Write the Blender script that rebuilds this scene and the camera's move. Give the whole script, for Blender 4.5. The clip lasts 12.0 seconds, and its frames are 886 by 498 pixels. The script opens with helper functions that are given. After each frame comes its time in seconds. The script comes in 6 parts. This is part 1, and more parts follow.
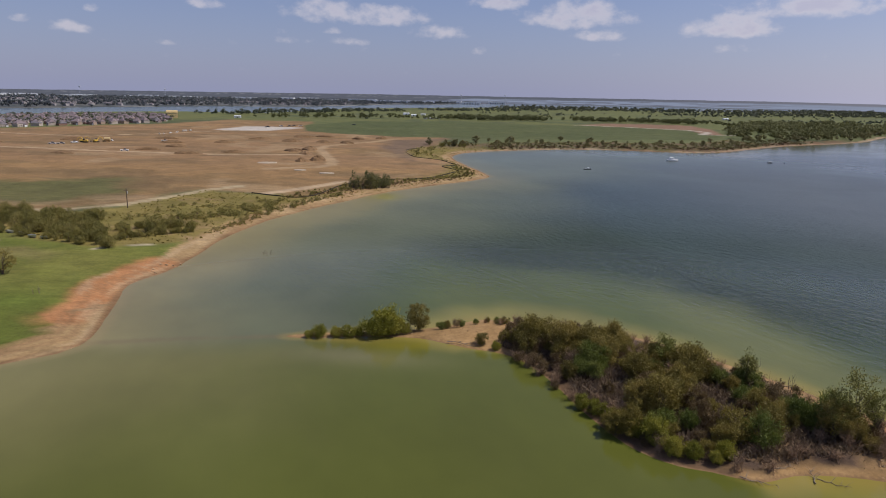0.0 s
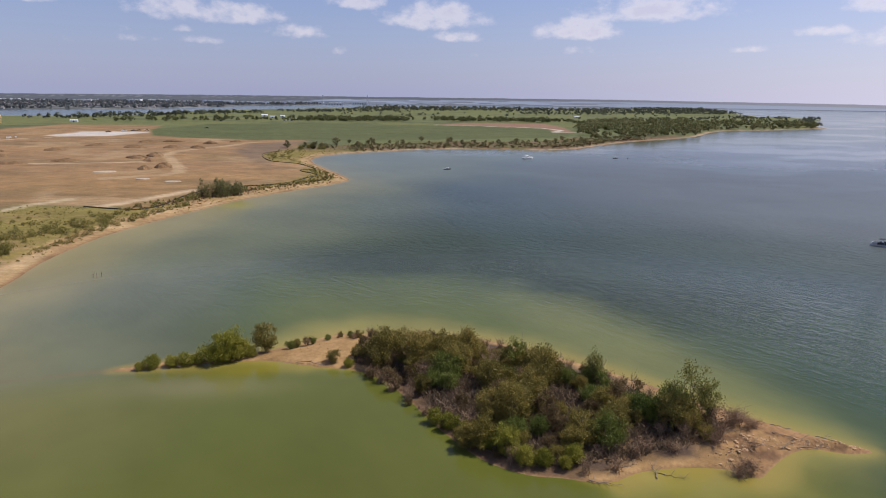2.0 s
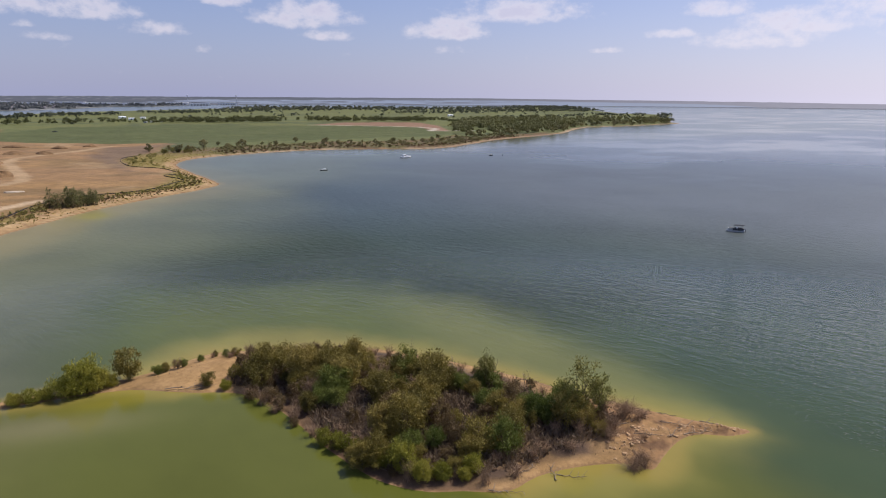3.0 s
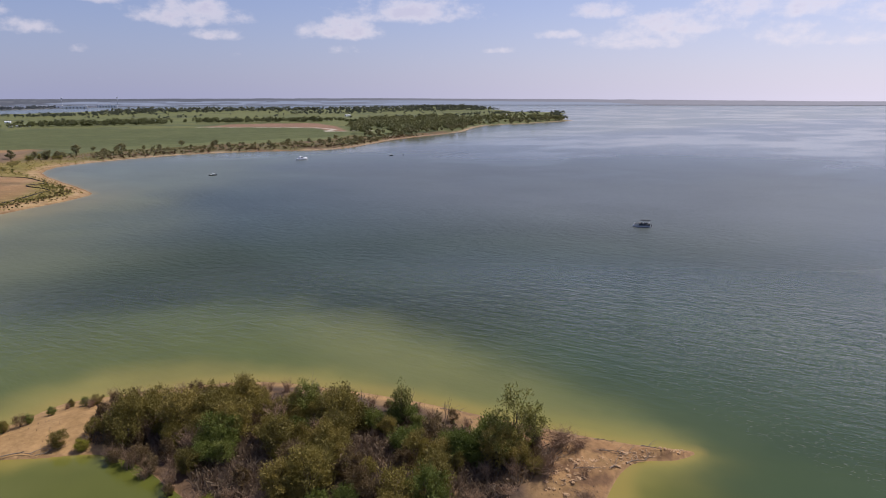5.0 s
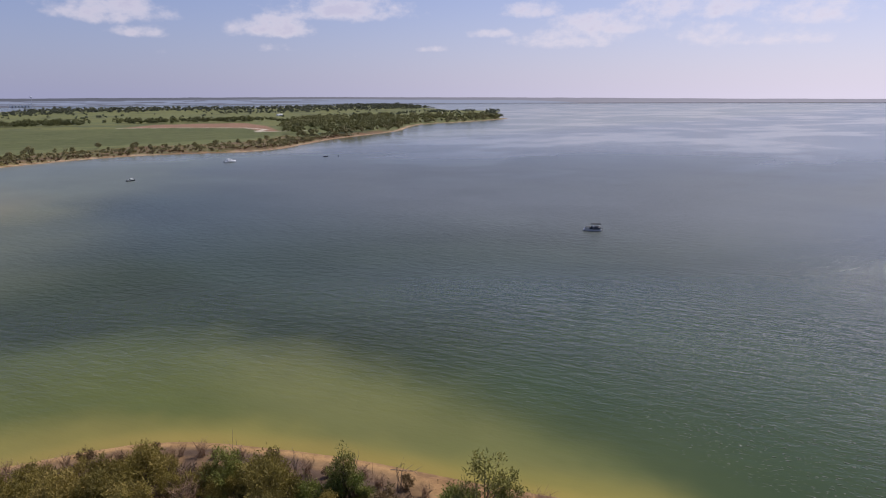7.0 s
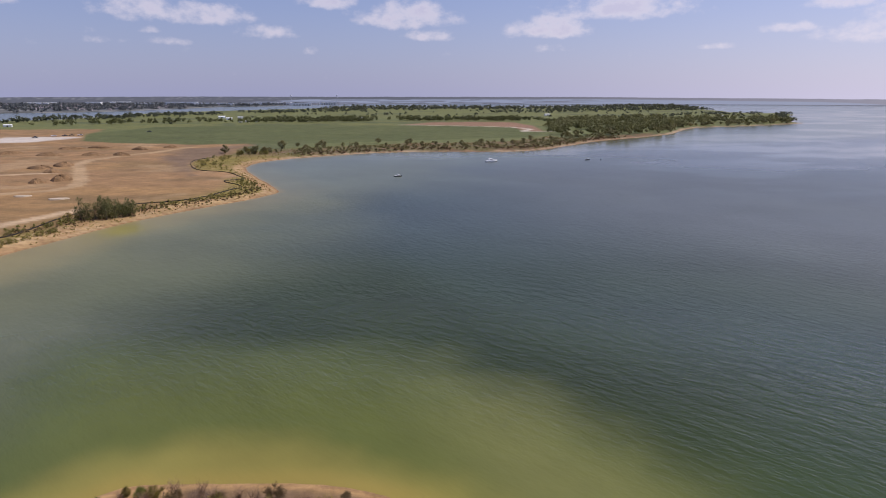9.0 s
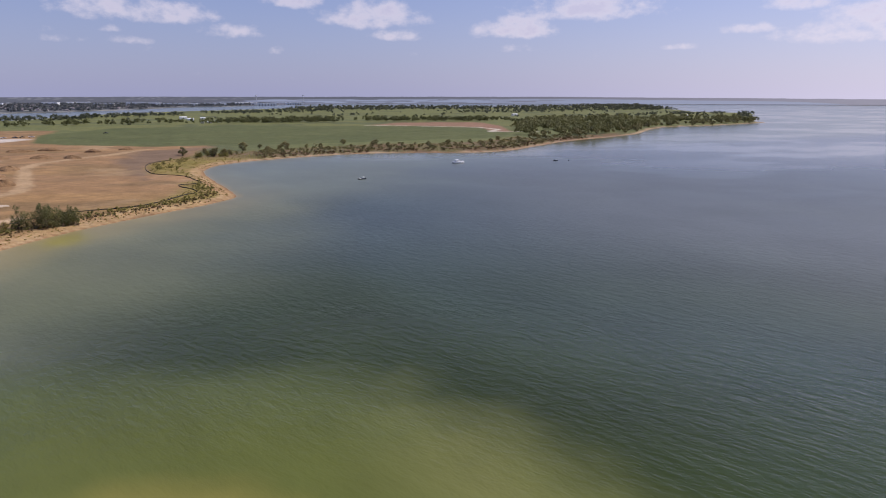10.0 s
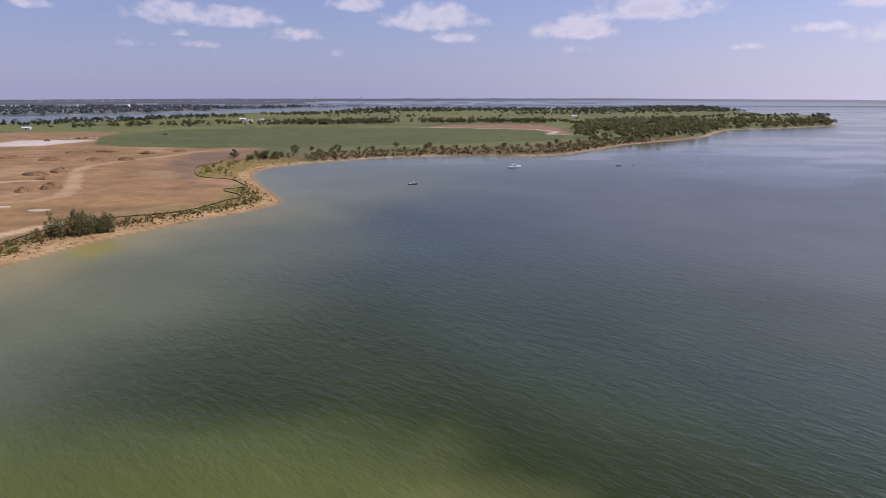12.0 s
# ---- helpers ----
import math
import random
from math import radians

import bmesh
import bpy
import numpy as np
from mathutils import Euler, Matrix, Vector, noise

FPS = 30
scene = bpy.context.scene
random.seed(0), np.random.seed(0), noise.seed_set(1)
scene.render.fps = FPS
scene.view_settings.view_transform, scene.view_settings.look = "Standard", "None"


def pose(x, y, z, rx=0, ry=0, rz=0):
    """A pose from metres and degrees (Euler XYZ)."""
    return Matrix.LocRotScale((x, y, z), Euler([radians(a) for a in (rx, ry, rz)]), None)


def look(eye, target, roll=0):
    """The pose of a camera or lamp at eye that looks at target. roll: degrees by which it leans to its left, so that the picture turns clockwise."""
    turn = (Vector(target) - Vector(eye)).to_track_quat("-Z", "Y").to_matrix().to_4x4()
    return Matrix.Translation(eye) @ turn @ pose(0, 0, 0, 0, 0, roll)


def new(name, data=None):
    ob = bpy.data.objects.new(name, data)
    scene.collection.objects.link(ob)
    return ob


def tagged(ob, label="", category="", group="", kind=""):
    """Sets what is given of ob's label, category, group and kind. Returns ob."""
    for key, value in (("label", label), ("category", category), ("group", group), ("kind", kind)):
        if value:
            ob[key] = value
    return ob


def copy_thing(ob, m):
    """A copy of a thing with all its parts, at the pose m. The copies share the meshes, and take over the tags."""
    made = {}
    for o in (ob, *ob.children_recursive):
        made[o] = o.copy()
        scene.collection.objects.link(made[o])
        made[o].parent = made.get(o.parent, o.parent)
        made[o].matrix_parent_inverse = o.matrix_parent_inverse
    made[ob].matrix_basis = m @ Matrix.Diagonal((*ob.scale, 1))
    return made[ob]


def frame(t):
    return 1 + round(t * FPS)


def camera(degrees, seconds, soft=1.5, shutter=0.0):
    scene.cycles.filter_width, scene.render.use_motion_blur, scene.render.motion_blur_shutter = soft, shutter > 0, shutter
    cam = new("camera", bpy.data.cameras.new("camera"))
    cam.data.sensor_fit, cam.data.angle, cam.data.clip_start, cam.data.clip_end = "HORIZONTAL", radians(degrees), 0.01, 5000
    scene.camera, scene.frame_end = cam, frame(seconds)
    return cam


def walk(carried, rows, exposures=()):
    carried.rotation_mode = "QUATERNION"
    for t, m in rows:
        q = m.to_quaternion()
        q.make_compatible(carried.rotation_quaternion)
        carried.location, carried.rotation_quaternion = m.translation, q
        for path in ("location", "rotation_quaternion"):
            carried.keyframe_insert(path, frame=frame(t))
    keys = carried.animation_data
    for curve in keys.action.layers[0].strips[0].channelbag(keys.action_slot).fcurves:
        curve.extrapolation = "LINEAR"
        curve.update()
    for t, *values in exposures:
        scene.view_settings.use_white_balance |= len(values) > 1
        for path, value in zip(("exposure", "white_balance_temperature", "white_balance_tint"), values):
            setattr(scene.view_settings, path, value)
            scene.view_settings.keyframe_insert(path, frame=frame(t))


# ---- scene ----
cam = camera(67.4, 12.0, 1.05)
ROWS = [
    (0, 0.00, 0.00, 45.00, 0.40, -12.99, -1.11),
    (0.5, 1.66, 0.60, 45.29, 4.70, -13.06, -1.28),
    (1, 2.83, 1.82, 45.46, 4.78, -13.04, -1.21),
    (1.2, 3.30, 2.35, 45.55, 2.95, -12.99, -1.12),
    (1.5, 4.02, 3.19, 45.64, -0.42, -12.92, -1.04),
    (1.7, 4.30, 3.73, 45.78, -3.89, -12.88, -0.91),
    (1.9, 4.44, 4.34, 45.88, -8.86, -12.81, -0.83),
    (2, 4.47, 4.67, 45.90, -11.08, -12.81, -0.75),
    (2.5, 4.88, 7.43, 45.65, -18.70, -12.75, -0.52),
    (3, 5.41, 9.69, 45.56, -21.63, -12.76, -0.39),
    (3.5, 6.67, 12.80, 45.29, -26.63, -12.75, -0.20),
    (3.7, 6.95, 14.03, 45.22, -29.00, -12.77, -0.05),
    (4.2, 8.40, 17.30, 44.90, -30.90, -12.76, 0.02),
    (4.8, 10.20, 21.40, 44.55, -30.20, -12.75, 0.08),
    (5.3, 11.70, 24.88, 44.29, -31.09, -12.74, 0.12),
    (5.5, 12.38, 26.32, 44.33, -32.32, -12.79, 0.12),
    (6, 14.22, 30.00, 44.22, -35.18, -12.83, 0.23),
    (6.5, 16.04, 33.52, 44.33, -35.83, -12.86, 0.24),
    (7, 18.26, 37.48, 44.35, -35.79, -12.88, 0.25),
    (7.5, 20.31, 41.26, 44.19, -26.90, -12.82, 0.06),
    (7.7, 21.34, 42.72, 44.23, -19.61, -12.82, -0.10),
    (8.1, 23.50, 46.10, 44.40, -12.60, -12.83, -0.11),
    (8.6, 26.20, 50.50, 44.60, -12.30, -12.85, -0.11),
    (9.3, 29.95, 56.90, 44.83, -14.80, -12.87, -0.10),
    (9.5, 30.77, 58.77, 44.88, -15.58, -12.87, -0.09),
    (10, 32.49, 63.64, 44.98, -16.07, -12.87, -0.06),
    (10.5, 34.00, 68.32, 44.98, -15.40, -12.84, -0.02),
    (11, 35.77, 73.13, 44.92, -13.48, -12.80, -0.04),
    (11.5, 37.50, 78.28, 44.80, -11.59, -12.76, -0.01),
    (12, 38.99, 83.47, 44.70, -11.22, -12.73, -0.01),
]
walk(cam, [(t, pose(x, y, z, 90 + p, r, w)) for t, x, y, z, w, p, r in ROWS], [(0, -0.25, 6500, 10), (0.25, -0.1, 6500, 10), (0.6, 0.03, 6500, 10), (1.5, 0.08, 6500, 10), (2.5, 0.1, 6500, 11), (4, 0.06, 6500, 12),
      (6.5, -0.04, 6500, 14), (7.6, -0.08, 6500, 15), (9.5, 0.0, 6450, 16), (12, 0.0, 6400, 19)])

# ---- world and sun ----
SUN_AZ, SUN_EL = 86.0, 56.0
world = bpy.data.worlds.new("sky")
scene.world = world
world.use_nodes = True
wn, wl = world.node_tree.nodes, world.node_tree.links
wn.clear()


def wmath(op, a, b=None, c=None):
    nd = wn.new("ShaderNodeMath")
    nd.operation = op
    for i, v in enumerate((a, b, c)):
        if v is None:
            continue
        if isinstance(v, (int, float)):
            nd.inputs[i].default_value = v
        else:
            wl.new(v, nd.inputs[i])
    return nd.outputs[0]


sky = wn.new("ShaderNodeTexSky")
sky.sky_type, sky.sun_disc = "NISHITA", False
sky.sun_elevation, sky.sun_rotation = radians(SUN_EL), radians(SUN_AZ)
sky.air_density, sky.dust_density, sky.ozone_density = 1.0, 0.7, 2.0
coord = wn.new("ShaderNodeTexCoord")
sep = wn.new("ShaderNodeSeparateXYZ")
wl.new(coord.outputs["Generated"], sep.inputs[0])
az = wmath("MULTIPLY", wmath("ARCTAN2", sep.outputs[0], sep.outputs[1]), 180 / math.pi)
el = wmath("MULTIPLY", wmath("ARCSINE", sep.outputs[2]), 180 / math.pi)
polar = wn.new("ShaderNodeCombineXYZ")
wl.new(az, polar.inputs[0])
wl.new(wmath("MULTIPLY", el, 1.5), polar.inputs[1])


def wnoise(scale, detail, rough):
    nd = wn.new("ShaderNodeTexNoise")
    nd.inputs["Scale"].default_value, nd.inputs["Detail"].default_value, nd.inputs["Roughness"].default_value = scale, detail, rough
    wl.new(polar.outputs[0], nd.inputs["Vector"])
    return nd.outputs["Fac"]


billow = wnoise(0.62, 9.0, 0.60)
broad = wnoise(0.06, 4.0, 0.55)
lump = wnoise(0.30, 3.0, 0.5)
cover = None


def cloud(a, e, ra, re, full=1.0):
    """One flat-based cumulus in the sky dome, by its azimuth, elevation and half sizes in degrees. full: how dense it is."""
    global cover
    dx = wmath("DIVIDE", wmath("SUBTRACT", az, a), ra * 1.2)
    rise = wmath("SUBTRACT", el, e - re * 0.25)
    dy = wmath("MAXIMUM", wmath("DIVIDE", rise, re * 1.5), wmath("DIVIDE", rise, -re * 0.85))
    body = wmath("SUBTRACT", full, wmath("ADD", wmath("MULTIPLY", dx, dx), wmath("MULTIPLY", dy, dy)))
    cover = body if cover is None else wmath("MAXIMUM", cover, body)


CLOUDS = [(10.4, 6.46, 2.8, 0.80, 1.0), (12.5, 4.94, 1.7, 0.37, 0.7), (21.9, 5.54, 2.3, 0.62, 1.1), (27.5, 6.84, 4.0, 0.71, 1.0), (22.2, 3.90, 1.6, 0.33, 0.05),
          (39.6, 5.06, 1.6, 0.36, 0.6), (43.0, 6.82, 1.9, 0.47, 0.9), (45.7, 4.63, 3.3, 0.60, 0.7), (49.3, 5.74, 3.6, 0.72, 0.8), (53.1, 6.90, 2.4, 0.70, 0.8),
          (56.7, 4.67, 2.0, 0.80, 0.4), (57.8, 6.50, 2.6, 0.62, 0.7), (62.1, 4.27, 2.6, 0.60, 0.3), (63.7, 5.97, 2.6, 0.80, 0.7), (58.0, 7.6, 9.0, 1.2, -0.1),
          (2.8, 3.70, 0.9, 0.30, -0.1), (-10.2, 6.40, 2.0, 0.69, 0.8), (-5.9, 6.19, 3.0, 0.58, 0.8), (-12.5, 4.11, 1.3, 0.30, 0.0), (-9.4, 4.97, 0.8, 0.24, 0.0),
          (-0.7, 5.03, 1.7, 0.42, 0.7), (4.1, 7.44, 1.8, 0.42, 0.9), (-31.6, 4.73, 0.6, 0.26, 0.2), (-28.7, 4.31, 1.2, 0.33, 0.5), (-27.2, 5.76, 0.5, 0.25, 0.3),
          (-19.2, 6.62, 1.1, 0.35, 0.7), (-22.3, 3.58, 0.8, 0.21, -0.1), (-8.2, 4.2, 1.6, 0.3, -0.1), (35.0, 3.9, 1.2, 0.25, -0.1)]
for row_ in CLOUDS:
    cloud(*row_[:4], row_[4] * 1.1 + 0.15)
# higher up the same broken cumulus goes on
high = wmath("MULTIPLY", wmath("SUBTRACT", broad, 0.58), 7.0)
high = wmath("SUBTRACT", high, wmath("MULTIPLY", wmath("MAXIMUM", wmath("SUBTRACT", 12.0, el), 0.0), 1.2))
cover = wmath("MAXIMUM", cover, high)
density = wmath("ADD", wmath("MAXIMUM", cover, -1.6), wmath("ADD", wmath("MULTIPLY", wmath("SUBTRACT", billow, 0.5), 5.0), wmath("MULTIPLY", wmath("SUBTRACT", lump, 0.5), 2.0)))
ramp = wn.new("ShaderNodeMapRange")
ramp.interpolation_type = "SMOOTHSTEP"
wl.new(density, ramp.inputs["Value"])
for key, v in (("From Min", -0.8), ("From Max", 1.5), ("To Min", 0.0), ("To Max", 0.52)):
    ramp.inputs[key].default_value = v
mix = wn.new("ShaderNodeMixRGB")
wl.new(ramp.outputs[0], mix.inputs[0])
tint = wn.new("ShaderNodeMixRGB")
tint.blend_type, tint.inputs[0].default_value = "MULTIPLY", 1.0
wl.new(sky.outputs[0], tint.inputs[1])
tint.inputs[2].default_value = (0.92, 0.95, 1.24, 1)
# summer haze along the horizon, brighter towards the sun
facing = wmath("MAXIMUM", wmath("COSINE", wmath("MULTIPLY", wmath("SUBTRACT", az, SUN_AZ), math.pi / 180)), 0.0)
hazy = wn.new("ShaderNodeMixRGB")
wl.new(wmath("POWER", facing, 2.0), hazy.inputs[0])
hazy.inputs[1].default_value, hazy.inputs[2].default_value = (4.0, 4.28, 6.5, 1), (9.9, 9.4, 11.2, 1)
haze = wn.new("ShaderNodeMixRGB")
wl.new(wmath("MULTIPLY", wmath("POWER", 2.718, wmath("MULTIPLY", wmath("ABSOLUTE", el), -0.13)), 0.9), haze.inputs[0])
wl.new(tint.outputs[0], haze.inputs[1])
wl.new(hazy.outputs[0], haze.inputs[2])
wl.new(haze.outputs[0], mix.inputs[1])
# sunlit rims and lavender grey bodies
body = wn.new("ShaderNodeMapRange")
body.interpolation_type = "SMOOTHSTEP"
wl.new(density, body.inputs["Value"])
body.inputs["From Min"].default_value, body.inputs["From Max"].default_value = 0.7, 2.2
tone = wn.new("ShaderNodeMixRGB")
wl.new(body.outputs[0], tone.inputs[0])
tone.inputs[1].default_value, tone.inputs[2].default_value = (10.6, 9.7, 10.1, 1), (8.6, 7.8, 8.9, 1)
wl.new(tone.outputs[0], mix.inputs[2])
back = wn.new("ShaderNodeBackground")
back.inputs["Strength"].default_value = 0.085
wl.new(mix.outputs[0], back.inputs[0])
wo = wn.new("ShaderNodeOutputWorld")
wl.new(back.outputs[0], wo.inputs[0])

sun = new("sun", bpy.data.lights.new("sun", "SUN"))
sun.data.energy, sun.data.angle, sun.data.color = 3.9, radians(0.55), (1.0, 0.95, 0.86)
sun.matrix_world = look((math.sin(radians(SUN_AZ)) * math.cos(radians(SUN_EL)) * 100, math.cos(radians(SUN_AZ)) * math.cos(radians(SUN_EL)) * 100,
                         math.sin(radians(SUN_EL)) * 100), (0, 0, 0))


# ---- materials ----
class Nodes:
    """A small builder of node materials."""

    def __init__(self, name):
        self.mat = bpy.data.materials.new(name)
        self.mat.use_nodes = True
        self.t = self.mat.node_tree
        self.b = self.t.nodes["Principled BSDF"]
        self.out = self.t.nodes["Material Output"]
        self.pos = self.t.nodes.new("ShaderNodeNewGeometry").outputs["Position"]

    def add(self, kind, **values):
        nd = self.t.nodes.new(kind)
        for k, v in values.items():
            s = nd.inputs[k.replace("_", " ")]
            if hasattr(v, "links") or isinstance(v, bpy.types.NodeSocket):
                self.t.links.new(v, s)
            else:
                s.default_value = v
        return nd

    def scaled(self, sx, sy, sz, turn=0.0):
        """Position in cells sx long and sy wide, turned in the plan."""
        nd = self.add("ShaderNodeMapping", Vector=self.pos)
        nd.vector_type = "TEXTURE"
        nd.inputs["Scale"].default_value = (sx, sy, sz)
        nd.inputs["Rotation"].default_value = (0, 0, radians(turn))
        return nd.outputs[0]

    def noise(self, scale, detail=4.0, rough=0.55, vec=None):
        return self.add("ShaderNodeTexNoise", Vector=vec or self.pos, Scale=scale, Detail=detail, Roughness=rough).outputs["Fac"]

    def math(self, op, a, b):
        nd = self.t.nodes.new("ShaderNodeMath")
        nd.operation = op
        for i, v in enumerate((a, b)):
            if isinstance(v, bpy.types.NodeSocket):
                self.t.links.new(v, nd.inputs[i])
            else:
                nd.inputs[i].default_value = v
        return nd.outputs[0]

    def ramp(self, fac, stops):
        nd = self.t.nodes.new("ShaderNodeValToRGB")
        self.t.links.new(fac, nd.inputs[0])
        while len(nd.color_ramp.elements) < len(stops):
            nd.color_ramp.elements.new(0.5)
        for e, (p, c) in zip(nd.color_ramp.elements, stops):
            e.position, e.color = p, (*c, 1) if len(c) == 3 else c
        return nd.outputs[0]

    def grey(self, fac, lo, hi, a=0.3, b=0.7):
        return self.ramp(fac, [(a, (lo,) * 3), (b, (hi,) * 3)])

    def mixed(self, fac, a, b, mode="MIX"):
        nd = self.t.nodes.new("ShaderNodeMixRGB")
        nd.blend_type = mode
        for i, v in enumerate((fac, a, b)):
            if isinstance(v, bpy.types.NodeSocket):
                self.t.links.new(v, nd.inputs[i])
            else:
                nd.inputs[i].default_value = v if i == 0 else (*v, 1)
        return nd.outputs[0]

    def bump(self, height, strength, distance):
        nd = self.add("ShaderNodeBump", Strength=strength, Distance=distance, Height=height)
        self.t.links.new(nd.outputs[0], self.b.inputs["Normal"])
        return nd.outputs[0]

    def set(self, color=None, rough=None, **more):
        for key, v in (("Base Color", color), ("Roughness", rough), *((k.replace("_", " "), v) for k, v in more.items())):
            if v is None:
                continue
            if isinstance(v, bpy.types.NodeSocket):
                self.t.links.new(v, self.b.inputs[key])
            else:
                self.b.inputs[key].default_value = (*v, 1) if isinstance(v, tuple) and len(v) == 3 else v
        return self.mat


def attr(n, name):
    nd = n.t.nodes.new("ShaderNodeAttribute")
    nd.attribute_name = name
    return nd.outputs["Color"]


def ground_material():
    n = Nodes("ground_cover")
    base = attr(n, "cover")
    g = n.grey(n.noise(1.3, 6, 0.65), 0.82, 1.17)
    big = n.grey(n.noise(0.07, 4, 0.6), 0.82, 1.15)
    mid = n.grey(n.noise(1.0, 5, 0.65, n.scaled(5.5, 2.6, 3, 12)), 0.80, 1.20)
    c = n.mixed(1.0, n.mixed(1.0, n.mixed(1.0, base, g, "MULTIPLY"), big, "MULTIPLY"), mid, "MULTIPLY")
    n.bump(n.noise(2.2, 6, 0.7), 0.6, 0.15)
    return n.set(c, 0.95, Specular_IOR_Level=0.15)


def water_material():
    n = Nodes("lake_water")
    # silt and depth colours, with some sky reflection painted in to the east
    base = attr(n, "silt")
    cloudy = n.grey(n.noise(0.035, 4, 0.6, n.scaled(1, 1.6, 1, 20)), 0.86, 1.14)
    c = n.mixed(1.0, base, cloudy, "MULTIPLY")
    v1 = n.scaled(2.5, 0.95, 1, -58)
    v2 = n.scaled(4.6, 2.2, 1, -64)
    chop = attr(n, "chop")
    h = n.math("ADD", n.math("MULTIPLY", n.noise(1.0, 4, 0.6, v1), 0.55), n.math("MULTIPLY", n.noise(1.0, 3, 0.5, v2), 0.75))
    wave = n.add("ShaderNodeBump", Strength=0.9, Distance=0.46, Height=n.math("MULTIPLY", h, chop)).outputs[0]
    # fine ripples that glint in the sun
    fine = n.math("MULTIPLY", n.noise(1.0, 2, 0.5, n.scaled(0.46, 0.34, 1, -58)), attr(n, "ripple"))
    crest = n.math("MAXIMUM", n.math("SUBTRACT", n.noise(1.0, 1, 0.5, n.scaled(0.75, 0.42, 1, -58)), 0.635), 0.0)
    fine = n.math("ADD", fine, n.math("MULTIPLY", n.math("MULTIPLY", crest, 38.0), attr(n, "glint")))
    ripple = n.add("ShaderNodeBump", Strength=1.0, Distance=0.075, Height=fine, Normal=wave)
    n.t.links.new(ripple.outputs[0], n.b.inputs["Normal"])
    return n.set(c, attr(n, "gloss"), IOR=1.33, Specular_IOR_Level=attr(n, "sheen"))


def leaf_material(name, dark, light, dry):
    n = Nodes(name)
    info = n.t.nodes.new("ShaderNodeObjectInfo").outputs["Random"]
    isl = n.t.nodes.new("ShaderNodeNewGeometry").outputs["Random Per Island"]
    f = n.math("ADD", n.math("MULTIPLY", info, 0.36), n.math("MULTIPLY", isl, 0.13))
    f = n.math("ADD", f, n.math("MULTIPLY", n.noise(0.8, 3, 0.6), 0.52))
    c = n.ramp(f, [(0.25, dark), (0.55, light), (0.9, dry)])
    n.set(c, 0.6, Specular_IOR_Level=0.25)
    tr = n.add("ShaderNodeBsdfTranslucent", Color=c)
    mx = n.t.nodes.new("ShaderNodeMixShader")
    mx.inputs[0].default_value = 0.34
    n.t.links.new(n.b.outputs[0], mx.inputs[1])
    n.t.links.new(tr.outputs[0], mx.inputs[2])
    n.t.links.new(mx.outputs[0], n.out.inputs[0])
    return n.mat


def plain(name, color, rough=0.7, vary=0.12, scale=1.5, metal=0.0, bump=0.0):
    n = Nodes(name)
    g = n.grey(n.noise(scale, 5, 0.6), 1 - vary, 1 + vary)
    g2 = n.grey(n.noise(scale * 9, 3, 0.6), 1 - vary * 0.6, 1 + vary * 0.6)
    if bump:
        n.bump(n.noise(scale * 4, 5, 0.65), 0.6, bump)
    return n.set(n.mixed(1.0, n.mixed(1.0, color, g, "MULTIPLY"), g2, "MULTIPLY"), rough, Metallic=metal)


M_GROUND, M_WATER = ground_material(), water_material()
M_LEAF = leaf_material("leaves_olive", (0.145, 0.120, 0.032), (0.270, 0.215, 0.052), (0.38, 0.28, 0.09))
M_LEAF_TREE = leaf_material("leaves_pale_green", (0.135, 0.140, 0.036), (0.24, 0.225, 0.060), (0.36, 0.30, 0.11))
M_LEAF_GREEN = leaf_material("leaves_green", (0.085, 0.112, 0.022), (0.170, 0.195, 0.042), (0.28, 0.26, 0.07))
M_WILLOW = leaf_material("leaves_willow", (0.175, 0.178, 0.026), (0.31, 0.29, 0.044), (0.40, 0.34, 0.07))
M_DRY = leaf_material("leaves_dry", (0.12, 0.078, 0.036), (0.19, 0.130, 0.060), (0.28, 0.20, 0.10))
M_FAR = leaf_material("leaves_distant", (0.155, 0.146, 0.062), (0.225, 0.200, 0.084), (0.29, 0.23, 0.12))
M_THICKET = leaf_material("leaves_thicket", (0.155, 0.145, 0.042), (0.275, 0.240, 0.068), (0.38, 0.30, 0.11))
M_SCRUB = leaf_material("leaves_scrub", (0.19, 0.175, 0.050), (0.29, 0.25, 0.075), (0.40, 0.32, 0.13))
M_WOODS = leaf_material("leaves_woods", (0.118, 0.128, 0.050), (0.180, 0.182, 0.070), (0.23, 0.21, 0.09))
M_BARK = plain("bark", (0.13, 0.09, 0.06), 0.9, 0.3, 6, bump=0.02)
M_DEADWOOD = plain("weathered_wood", (0.24, 0.185, 0.135), 0.9, 0.3, 5, bump=0.02)
M_TWIG = plain("dead_twigs", (0.29, 0.185, 0.11), 0.9, 0.3, 4)


# ---- the plan: shores ----
def vnoise(x, y, scale, seed):
    """Smooth value noise, 0 to 1, on arrays."""
    x, y = np.asarray(x, float) / scale + seed * 17.3, np.asarray(y, float) / scale - seed * 9.1
    xi, yi = np.floor(x), np.floor(y)
    fx, fy = x - xi, y - yi
    fx, fy = fx * fx * (3 - 2 * fx), fy * fy * (3 - 2 * fy)

    def cell(a, b):
        s = np.sin(a * 127.1 + b * 311.7 + seed * 74.7) * 43758.5453
        return s - np.floor(s)

    lo = cell(xi, yi) * (1 - fx) + cell(xi + 1, yi) * fx
    hi = cell(xi, yi + 1) * (1 - fx) + cell(xi + 1, yi + 1) * fx
    return lo * (1 - fy) + hi * fy


